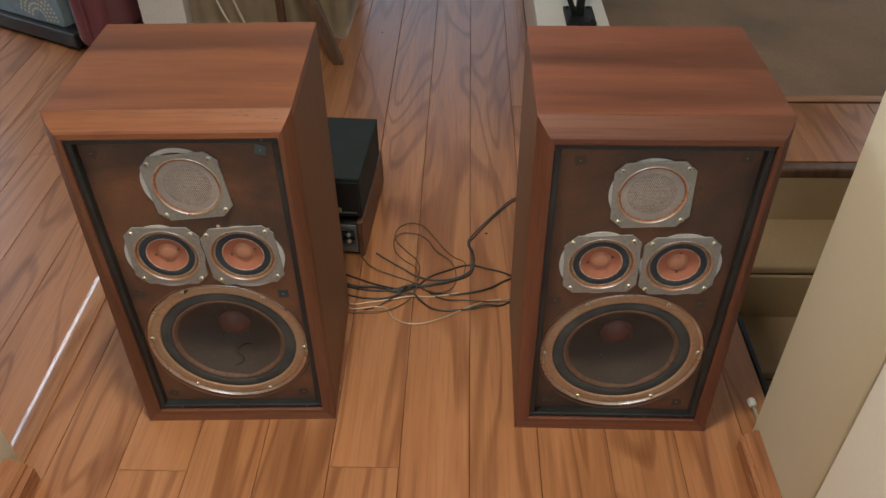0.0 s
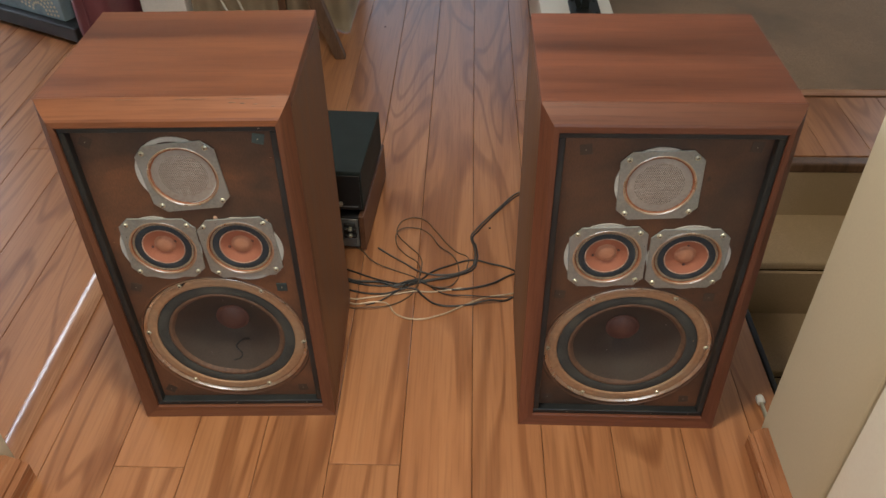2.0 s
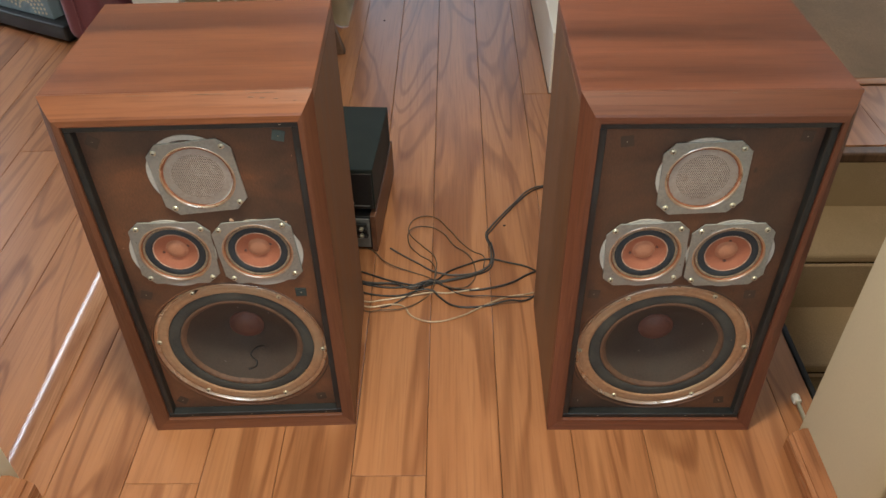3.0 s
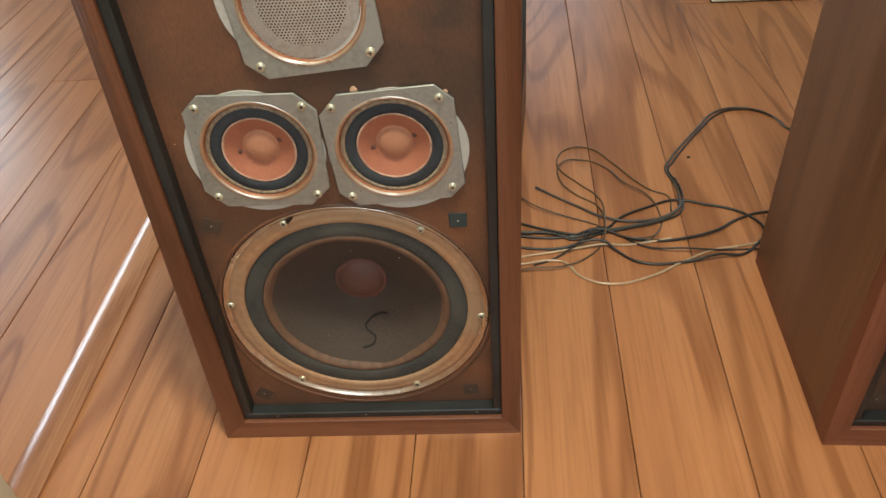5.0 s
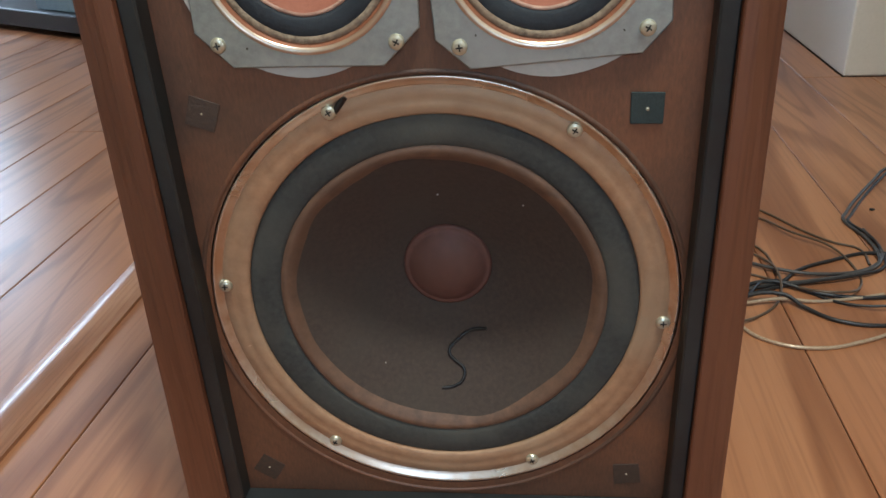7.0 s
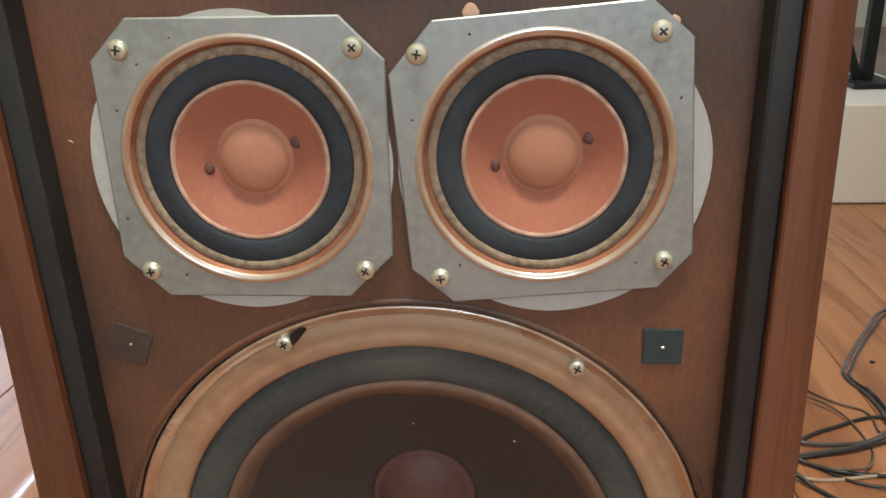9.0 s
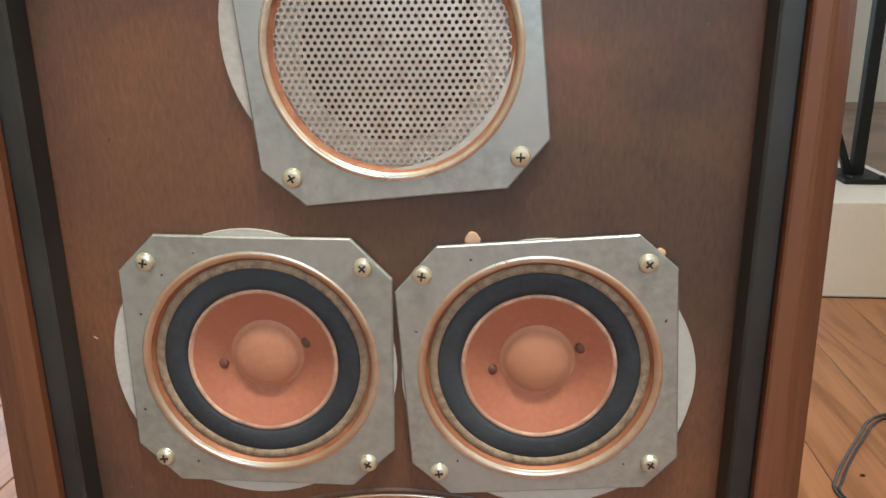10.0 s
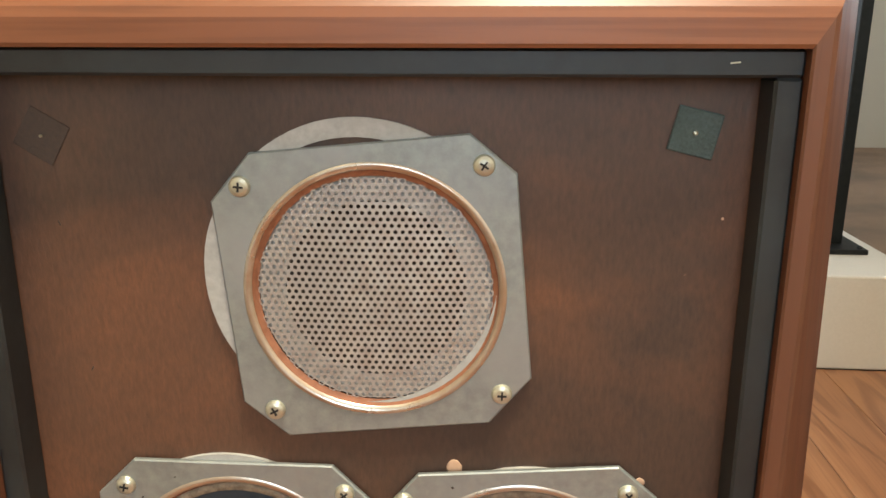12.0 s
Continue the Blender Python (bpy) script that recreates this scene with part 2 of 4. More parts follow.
CEIL = speckled("ceiling_paint", (0.78, 0.76, 0.71), (0.73, 0.71, 0.66), 160, 0.9, 0, 0.3)
CARPET_M = speckled("brown_carpet", (0.36, 0.235, 0.14), (0.19, 0.12, 0.07), 330, 0.98, 0, 0.9, 0.3, 0.7, (0.18, 0.125, 0.08), 3)
STAIR_M = speckled("olive_stair_carpet", (0.44, 0.315, 0.19), (0.29, 0.205, 0.12), 300, 0.95, 0, 0.8, 0.3, 0.7, (0.33, 0.24, 0.13), 5)
IRON = speckled("black_wrought_iron", (0.016, 0.019, 0.018), (0.009, 0.010, 0.010), 70, 0.5, 0.4, 0.3)
AMP_TOP = speckled("dark_green_black_enamel", (0.010, 0.017, 0.014), (0.006, 0.011, 0.009), 400, 0.7, 0.2, 0.2)
AMP_BLACK = speckled("black_plastic_panel", (0.012, 0.012, 0.012), (0.008, 0.008, 0.008), 150, 0.45)
AMP_WOOD = wood("dark_side_veneer", 1, (0.15, 0.07, 0.035), (0.11, 0.048, 0.024), (0.06, 0.026, 0.014), 0.4, 30, 300, 7.0, 0.3)
AMP_GREY = speckled("grey_steel_panel", (0.26, 0.27, 0.26), (0.18, 0.19, 0.18), 180, 0.45, 0.5)
CABLE_BLACK = speckled("black_cable_jacket", (0.026, 0.024, 0.022), (0.016, 0.015, 0.014), 100, 0.4)
CABLE_GREY = speckled("grey_cable_jacket", (0.085, 0.075, 0.065), (0.05, 0.045, 0.04), 100, 0.4)
CABLE_OLIVE = speckled("brown_lamp_cord", (0.12, 0.08, 0.048), (0.08, 0.052, 0.03), 100, 0.4)
CABLE_CLEAR = speckled("clear_speaker_wire", (0.56, 0.44, 0.30), (0.40, 0.28, 0.17), 300, 0.28, 0.25)
CABLE_WHITE = speckled("white_cord", (0.66, 0.62, 0.54), (0.58, 0.54, 0.46), 100, 0.45)
LEATHER = speckled("maroon_leather", (0.20, 0.068, 0.085), (0.14, 0.045, 0.058), 200, 0.42, 0, 0.3)
CLOTH = speckled("beige_cloth", (0.56, 0.46, 0.32), (0.46, 0.37, 0.25), 400, 0.95, 0, 0.4)
CHAIR_WOOD = wood("dark_chair_wood", 2, (0.16, 0.09, 0.05), (0.11, 0.06, 0.034), (0.06, 0.032, 0.018), 0.4, 30, 280, 5.0, 0.3)
TEAL = speckled("pale_blue_patterned_cover", (0.22, 0.30, 0.34), (0.15, 0.21, 0.25), 40, 0.6)
PALE_DOT = speckled("cream_print", (0.60, 0.55, 0.42), (0.5, 0.45, 0.34), 80, 0.7)
FRAME_WHITE = speckled("white_window_frame", (0.78, 0.77, 0.74), (0.72, 0.71, 0.68), 90, 0.4)
GLASS, gnt, gb = material("window_glass", 0.0, 0.0, (1, 1, 1))
gb.inputs["Transmission Weight"].default_value, gb.inputs["IOR"].default_value = 1.0, 1.01
LAMP_GLASS = speckled("opal_lamp_glass", (0.85, 0.82, 0.75), (0.8, 0.77, 0.7), 50, 0.3)


# ---- mesh helpers ----
def finish(bm, name, mats, parent=None, smooth=False, label="", m=None):
    me = bpy.data.meshes.new(name)
    bmesh.ops.recalc_face_normals(bm, faces=bm.faces)
    bm.to_mesh(me)
    bm.free()
    for k in mats if isinstance(mats, (list, tuple)) else [mats]:
        me.materials.append(k)
    if smooth:
        me.polygons.foreach_set("use_smooth", [True] * len(me.polygons))
    ob = new(name, me)
    if parent is not None:
        ob.parent = parent
    if m is not None:
        ob.matrix_basis = m
    if label:
        ob["label"] = label
    return ob


def part(name, bm, mats, parent, label="", smooth=False):
    return finish(bm, name, mats, parent, smooth, label)


def thing(name, label, category, m=None, group="", kind=""):
    e = new(name)
    e.empty_display_size = 0.05
    if m is not None:
        e.matrix_basis = m
    return tagged(e, label, category, group, kind)


def box(x0, y0, z0, x1, y1, z1, bevel=0.0, seg=2, bm=None):
    b = bmesh.new()
    bmesh.ops.create_cube(b, size=1, matrix=Matrix.Translation(((x0 + x1) / 2, (y0 + y1) / 2, (z0 + z1) / 2)) @ Matrix.Diagonal((x1 - x0, y1 - y0, z1 - z0, 1)))
    if bevel:
        bmesh.ops.bevel(b, geom=b.edges[:], offset=bevel, segments=seg, affect="EDGES", profile=0.5)
    if bm is None:
        return b
    me = bpy.data.meshes.new("tmp")
    b.to_mesh(me)
    b.free()
    bm.from_mesh(me)
    bpy.data.meshes.remove(me)
    return bm


def prism(points, z0, z1, bevel=0.0):
    """A flat outline in x, y raised from z0 to z1."""
    bm = bmesh.new()
    lo = [bm.verts.new((x, y, z0)) for x, y in points]
    hi = [bm.verts.new((x, y, z1)) for x, y in points]
    bm.faces.new(lo)
    bm.faces.new(hi)
    n = len(points)
    for i in range(n):
        bm.faces.new((lo[i], lo[(i + 1) % n], hi[(i + 1) % n], hi[i]))
    if bevel:
        bmesh.ops.bevel(bm, geom=bm.edges[:], offset=bevel, segments=2, affect="EDGES", profile=0.5)
    return bm


def lathe(profile, cx, cz, n=72, wobble=0.0, seed=0):
    """Turns (radius, y) pairs round the axis through (cx, cz) that runs along y."""
    bm = bmesh.new()
    rings = []
    for r, y in profile:
        if r < 1e-6:
            rings.append([bm.verts.new((cx, y, cz))])
            continue
        ring = []
        for i in range(n):
            a = 2 * math.pi * i / n
            rr = r * (1 + wobble * noise.noise((math.cos(a) * 2 + seed, math.sin(a) * 2, r * 30)))
            ring.append(bm.verts.new((cx + rr * math.cos(a), y, cz + rr * math.sin(a))))
        rings.append(ring)
    for p, q in zip(rings, rings[1:]):
        for i in range(n):
            j = (i + 1) % n
            if len(p) == 1:
                bm.faces.new((p[0], q[i], q[j]))
            elif len(q) == 1:
                bm.faces.new((p[i], q[0], p[j]))
            else:
                bm.faces.new((p[i], q[i], q[j], p[j]))
    return bm


def turned(x, z, cx, cz, degrees):
    a = radians(degrees)
    return cx + x * math.cos(a) - z * math.sin(a), cz + x * math.sin(a) + z * math.cos(a)


def plate_mesh(cx, cz, turn, half, cuts, hole, y_front, y_back):
    """A square sheet with four cut corners (one length each) and a round hole."""
    h = half
    poly = []
    for (sx, sz), c in zip(((1, 1), (-1, 1), (-1, -1), (1, -1)), cuts):
        pa, pb = (sx * h, sz * (h - c)), (sx * (h - c), sz * h)
        poly += [pa, pb] if sx * sz > 0 else [pb, pa]
    angles = sorted({round(2 * math.pi * i / 72, 5) for i in range(72)} | {round(math.atan2(z, x) % (2 * math.pi), 5) for x, z in poly})
    bm = bmesh.new()
    rows = []
    for a in angles:
        dx, dz = math.cos(a), math.sin(a)
        best = 1e9
        for (x1, z1), (x2, z2) in zip(poly, poly[1:] + poly[:1]):
            ex, ez = x2 - x1, z2 - z1
            det = dx * -ez + dz * ex
            if abs(det) < 1e-9:
                continue
            t = (x1 * -ez + z1 * ex) / det
            s = (dx * z1 - dz * x1) / det
            if t > 0 and -1e-4 <= s <= 1 + 1e-4:
                best = min(best, t)
        row = []
        for r, y in ((hole, y_back), (hole, y_front), (best - 0.0007, y_front), (best, y_front + 0.0006), (best, y_back)):
            X, Z = turned(dx * r, dz * r, cx, cz, turn)
            row.append(bm.verts.new((X, y, Z)))
        rows.append(row)
    for p, q in zip(rows, rows[1:] + rows[:1]):
        for i in range(4):
            bm.faces.new((p[i], q[i], q[i + 1], p[i + 1]))
    return bm


def tube(name, points, radius, mat, parent=None, label="", category="", group="", cyclic=False):
    c = bpy.data.curves.new(name, "CURVE")
    c.dimensions, c.bevel_depth, c.bevel_resolution, c.resolution_u = "3D", radius, 3, 8
    s = c.splines.new("BEZIER")
    s.bezier_points.add(len(points) - 1)
    for p, q in zip(s.bezier_points, points):
        p.co = q
        p.handle_left_type = p.handle_right_type = "AUTO"
    s.use_cyclic_u = cyclic
    c.use_fill_caps = True
    c.materials.append(mat)
    # as a mesh, so that every thing is solid geometry
    tmp = bpy.data.objects.new("tmp", c)
    scene.collection.objects.link(tmp)
    me = bpy.data.meshes.new_from_object(tmp.evaluated_get(bpy.context.evaluated_depsgraph_get()))
    bpy.data.objects.remove(tmp)
    me.name = name
    me.polygons.foreach_set("use_smooth", [True] * len(me.polygons))
    ob = new(name, me)
    if parent is not None:
        ob.parent = parent
    return tagged(ob, label, category, group)


# ---- the house ----
H_CEIL = 2.4


def wall(name, x0, y0, x1, y1, z0=-1.6, z1=H_CEIL, mat=None):
    return tagged(finish(box(x0, y0, z0, x1, y1, z1), name, mat or WALL, m=HOUSE), "beige painted interior wall", "wall", kind="structure")


WALL_L, WALL_R = -0.218, 1.234
# the groove at the casing is added to hold a dark shadow strip
bm = box(WALL_R, -0.262, -1.6, WALL_R + 0.10, -0.019, H_CEIL, 0.006, 3)
box(WALL_R + 0.036, -2.6, -1.6, WALL_R + 0.10, -0.2621, H_CEIL, bm=bm)
tagged(finish(bm, "wall_hall_right", WALL, m=HOUSE), "beige painted wall end with an added groove for the shadow strip beside the casing", "wall", kind="structure")
wall("wall_hall_left", WALL_L - 0.115, -2.6, WALL_L, -0.120, 0)
wall("wall_behind_left", -3.6, -2.72, -0.33, -2.6, 0)
wall("wall_left_room_south", -3.6, -0.232, WALL_L - 0.115, -0.112, 0)
wall("wall_stair_side", 2.35, -2.6, 2.47, 1.1)
wall("wall_carpet_south", 2.47, 0.98, 4.1, 1.1)
wall("wall_stair_end", WALL_R + 0.1, -2.6, 2.35, -2.48)


def wall_with_window(name, window_name, along_x, fixed0, fixed1, a0, a1, w0, w1, s, t):
    """A wall with one opening from w0 to w1 along it and from s to t in height, and its window."""
    bm = bmesh.new()
    for p0, p1, q0, q1 in ((a0, w0, 0, H_CEIL), (w1, a1, 0, H_CEIL), (w0, w1, 0, s), (w0, w1, t, H_CEIL)):
        if q1 - q0 < 1e-4:
            continue
        if along_x:
            box(p0, fixed0, q0, p1, fixed1, q1, bm=bm)
        else:
            box(fixed0, p0, q0, fixed1, p1, q1, bm=bm)
    tagged(finish(bm, name, WALL, m=HOUSE), "beige painted wall with a window opening", "wall", kind="structure")
    win = thing(window_name, "unseen white framed window full of daylight", "window", HOUSE, kind="structure")
    mid = (fixed0 + fixed1) / 2
    bars = [(w0, w0 + 0.05, s, t), (w1 - 0.05, w1, s, t), (w0 + 0.05, w1 - 0.05, s, s + 0.05), (w0 + 0.05, w1 - 0.05, t - 0.05, t), ((w0 + w1) / 2 - 0.025, (w0 + w1) / 2 + 0.025, s + 0.05, t - 0.05)]
    for p0, p1, q0, q1 in bars:
        bm = box(p0, mid - 0.03, q0, p1, mid + 0.03, q1, 0.004) if along_x else box(mid - 0.03, p0, q0, mid + 0.03, p1, q1, 0.004)
        part("window_frame", bm, FRAME_WHITE, win)
    for p0, p1 in ((w0 + 0.05, (w0 + w1) / 2 - 0.025), ((w0 + w1) / 2 + 0.025, w1 - 0.05)):
        bm = box(p0, mid - 0.003, s + 0.05, p1, mid + 0.003, t - 0.05) if along_x else box(mid - 0.003, p0, s + 0.05, mid + 0.003, p1, t - 0.05)
        part("pane", bm, GLASS, win).visible_shadow = False


# wall behind the camera; its window is unseen, added for the front fill
wall_with_window("wall_behind", "added_window_4", True, -2.72, -2.6, -0.33, 1.358, 0.0, 1.0, 0.85, 2.1)
wall_with_window("wall_far", "window_1", True, 5.0, 5.12, -3.6, 4.1, -0.45, 1.15, 0.45, 2.2)
wall_with_window("wall_left_room", "window_2", False, -3.6, -3.48, -0.112, 5.0, 1.85, 3.95, 0.8, 1.95)
# this window is added out of view, for the carpet fill
wall_with_window("wall_carpet_side", "added_window_3", False, 4.0, 4.12, 1.1, 5.0, 2.4, 4.0, 0.8, 2.1)
tagged(finish(box(-3.6, -2.7, H_CEIL, 4.1, 5.12, H_CEIL + 0.1), "ceiling", CEIL, m=HOUSE), "off-white painted flat ceiling", "ceiling", kind="structure")

# ground under the floor: three slabs round the stairwell
bm = box(-3.6, -2.7, -0.2, WALL_R + 0.068, 1.358, -0.009)
box(-3.6, 1.358, -0.2, WALL_R - 0.1, 5.1, -0.009, bm=bm)
box(WALL_R + 0.068, 0.971, -0.2, 4.1, 1.358, -0.009, bm=bm)
floor = tagged(finish(bm, "floor", SUBFLOOR, m=HOUSE), "orange-brown wood laminate plank floor with fine dark joints", "floor", kind="structure")
tagged(finish(box(WALL_R - 0.1, 1.358, -0.2, 4.1, 5.1, 0.002), "carpet", CARPET_M, m=HOUSE), "brown worn fitted carpet behind a wooden threshold", "carpet", kind="structure")


def reducer(name, length, width, height, m):
    """A long threshold strip with a rounded top, along local y."""
    bm = bmesh.new()
    prof = [(0.0, -0.004), (0.0, height * 0.3)]
    for share, slope in ((0.065, 24), (0.065, 20.5), (0.065, 17.5), (0.065, 14.5), (0.06, 9), (0.08, 4), (0.1, -2), (0.12, -7), (0.14, -10), (0.24, -13)):
        x, z = prof[-1]
        prof.append((x + width * share, z + width * share * math.tan(radians(slope))))
    prof.append((width, -0.004))
    a = [bm.verts.new((x, 0, z)) for x, z in prof]
    b = [bm.verts.new((x, length, z)) for x, z in prof]
    for i in range(len(prof) - 1):
        bm.faces.new((a[i], a[i + 1], b[i + 1], b[i]))
    bm.faces.new(a)
    bm.faces.new(b)
    return tagged(finish(bm, name, STRIP_WOOD, m=m), "rounded glossy wooden threshold strip between two floors", "threshold", kind="structure")


reducer("trim_threshold_left", 2.6, 0.050, 0.012, HOUSE @ pose(-0.2665, -0.120, 0, 0, 0, 1.05))
reducer("trim_threshold_carpet", 2.9, 0.045, 0.012, HOUSE @ pose(1.137, 1.403, 0, 0, 0, -90))


def baseboard(name, length, height, depth, m):
    """A skirting board with a stepped, rounded top; runs along local y, faces local +x."""
    prof = [(0, 0), (depth, 0), (depth, height * 0.62), (depth * 0.8, height * 0.70), (depth * 0.8, height * 0.78), (depth * 0.45, height * 0.92), (depth * 0.3, height), (0, height)]
    bm = bmesh.new()
    a = [bm.verts.new((x, 0, z)) for x, z in prof]
    b = [bm.verts.new((x, length, z)) for x, z in prof]
    n = len(prof)
    for i in range(n):
        bm.faces.new((a[i], a[(i + 1) % n], b[(i + 1) % n], b[i]))
    bm.faces.new(a)
    bm.faces.new(b)
    return tagged(finish(bm, name, TRIM_WOOD, m=m), "stained wooden baseboard along the wall", "baseboard", kind="structure")


baseboard("baseboard_left", 2.37, 0.066, 0.050, HOUSE @ pose(WALL_L, -2.52, 0))
baseboard("baseboard_right", 0.262, 0.055, 0.032, HOUSE @ pose(WALL_R, -0.045, 0, 0, 0, 180))

# white casing that stands proud of the right wall
casing = tagged(finish(box(WALL_R - 0.038, -1.25, 0.0, WALL_R + 0.035, -0.315, 2.1, 0.005, 3), "door_casing", WHITE, m=HOUSE), "white painted door casing on the hall wall", "casing", kind="structure")

# stairs that go down beside the hall, towards the front
for i in range(7):
    z, y = -0.19 * (i + 1), 0.970 - 0.24 * i
    bm = box(WALL_R + 0.073, y - 0.24, z - 0.03, 2.34, y, z, 0.008, 2)
    box(WALL_R + 0.073, y - 0.012, z, 2.34, y, z + 0.16, bm=bm)
    tagged(finish(bm, "stair_step", STAIR_M, m=HOUSE), "olive-brown carpeted stair step in shade", "step", "stairs down", kind="structure")
# nosing in dark wood: the shadow line at the landing edge is its colour
tagged(finish(box(WALL_R + 0.077, 0.955, -0.034, 2.34, 0.998, -0.001, 0.008, 3), "trim_stair_nosing", CHAIR_WOOD, m=HOUSE), "wooden stair nosing at the landing, darkened for its shadow line", "nosing", kind="structure")
tagged(finish(box(WALL_R + 0.064, -0.018, -0.2, WALL_R + 0.076, 0.970, 0.003, 0.003), "trim_stair_edge", DARK, m=HOUSE), "dark edge strip along the stairwell", "edge strip", kind="structure")

# white curb with an iron post
curb = tagged(finish(box(0.8895, 1.3205, 0, 1.132, 3.4, 0.208, 0.004), "curb_wall", WHITE, m=HOUSE), "low white painted curb wall at the carpet", "curb", kind="structure")
post = thing("railing_post", "black wrought-iron railing post on a square foot", "railing post", HOUSE @ pose(1.036, 1.562, 0.208))
part("foot_plate", box(-0.05, -0.07, 0, 0.05, 0.07, 0.012, 0.002), IRON, post)
part("pole", box(-0.013, -0.013, 0.012, 0.013, 0.013, 1.0, 0.002), IRON, post)
for sx, sy in ((-1, -1), (1, -1), (-1, 1), (1, 1)):
    bm = bmesh.new()
    bmesh.ops.create_uvsphere(bm, u_segments=10, v_segments=6, radius=0.006, matrix=Matrix.Translation((0.036 * sx, 0.054 * sy, 0.013)))
    part("bolt", bm, IRON, post)
part("brace", box(-0.009, -0.009, 0.0, 0.009, 0.009, 0.42, 0.002), IRON, post).matrix_basis = pose(-0.018, 0.0, 0.014, 0, -22, 0)

# small white door stop by the stairwell
stop = thing("door_stop", "small white rubber-tipped door stop on the floor edge", "door stop", HOUSE @ pose(1.258, 0.0, 0))
part("stem", lathe([(0, 0), (0.004, 0), (0.004, 0.05), (0, 0.05)], 0, 0.012, 16), SCREW, stop)
part("tip", lathe([(0, 0.05), (0.008, 0.05), (0.0085, 0.054), (0.0085, 0.064), (0.007, 0.068), (0, 0.068)], 0, 0.012, 20), WHITE, stop, "white rubber tip", True)

# hall ceiling lamp
lamp = thing("ceiling_light", "flush ceiling light with an opal glass", "ceiling light", pose(0.42, -0.38, H_CEIL))
part("canopy", box(-0.2, -0.2, -0.03, 0.2, 0.2, -0.001, 0.006), FRAME_WHITE, lamp)
part("diffuser", box(-0.19, -0.19, -0.055, 0.19, 0.19, -0.031, 0.01, 3), LAMP_GLASS, lamp)


# ---- loudspeakers ----
SW, SH, SD = 0.386, 0.718, 0.3415
LIP, LIP_R, LIP_T, LIP_B, SET = 0.0279, 0.0238, 0.0393, 0.027, 0.026
Y_BAF = 0.0215


def screw_mesh():
    bm = lathe([(0.0046, 0.0004), (0.0046, -0.0006), (0.0040, -0.0018), (0.0026, -0.0025), (0, -0.0027)], 0, 0, 20)
    n = len(bm.faces)
    # cross slot: thin raised bars in black, for the shade inside a slot
    box(-0.0020, -0.0031, -0.0004, 0.0020, -0.0024, 0.0004, bm=bm)
    box(-0.0004, -0.00315, -0.0020, 0.0004, -0.0024, 0.0020, bm=bm)
    for i, f in enumerate(bm.faces):
        f.material_index = 0 if i < n else 1
    me = bpy.data.meshes.new("screw")
    bm.to_mesh(me)
    bm.free()
    me.materials.append(SCREW)
    me.materials.append(DARK)
    return me


SCREW_ME = screw_mesh()


def screw(parent, x, y, z, spin):
    ob = new("screw", SCREW_ME)
    ob.parent = parent
    ob.matrix_basis = pose(x, y, z, 0, spin, 0)
    return ob


def grille_mesh(cx, cz, radius, pitch, y0, dome):
    """Perforated sheet, slightly domed: a ring of six quads round every hole."""
    verts, faces, seen = [], [], {}
    hole = pitch * 0.31

    def vert(x, z):
        k = (round(x * 2e5), round(z * 2e5))
        if k not in seen:
            seen[k] = len(verts)
            verts.append((cx + x, y0 - dome * (1 - (x * x + z * z) / radius ** 2), cz + z))
        return seen[k]

    n = int(radius / pitch) + 2
    for row in range(-n, n + 1):
        for col in range(-n, n + 1):
            x, z = (col + 0.5 * (row % 2)) * pitch, row * pitch * 0.866
            if math.hypot(x, z) > radius - pitch * 0.5:
                continue
            o = [(x + pitch * 0.57735 * math.sin(math.pi / 3 * k), z + pitch * 0.57735 * math.cos(math.pi / 3 * k)) for k in range(6)]
            q = [(x + hole * math.sin(math.pi / 3 * k), z + hole * math.cos(math.pi / 3 * k)) for k in range(6)]
            for k in range(6):
                faces.append((vert(*o[k]), vert(*o[(k + 1) % 6]), vert(*q[(k + 1) % 6]), vert(*q[k])))
    me = bpy.data.meshes.new("grille")
    me.from_pydata(verts, [], faces)
    me.materials.append(MESH)
    return me


def rail(ca, cb, mat, parent):
    """One mitred rail of the front frame between two corners, each given as outer point, inner point and set-back of the bevel."""
    bm = bmesh.new()
    rows = []
    for f, deep in ((0.0, None), (0.0, 1.0), (0.06, 0.90), (0.36, 0.42), (0.62, 0.06), (0.72, 0.0), (0.96, 0.0), (1.0, 0.03), (1.0, None)):
        row = []
        for i in range(9):
            t = i / 8
            ends = []
            for (ox, oz), (ix, iz), back in (ca, cb):
                y = SET if deep is None else (0.001 if deep == 0.03 else back * deep)
                ends.append(Vector((ox + (ix - ox) * f, y, oz + (iz - oz) * f)))
            row.append(bm.verts.new(ends[0].lerp(ends[1], t)))
        rows.append(row)
    for p, q in zip(rows, rows[1:] + rows[:1]):
        for i in range(8):
            bm.faces.new((p[i], p[i + 1], q[i + 1], q[i]))
    bm.faces.new([r[0] for r in rows])
    bm.faces.new([r[-1] for r in rows])
    return part("frame_rail", bm, mat, parent)


K = 1.013  # size of the drivers


def lathe_k(profile, *rest):
    return lathe([(r * K, y) for r, y in profile], *rest)


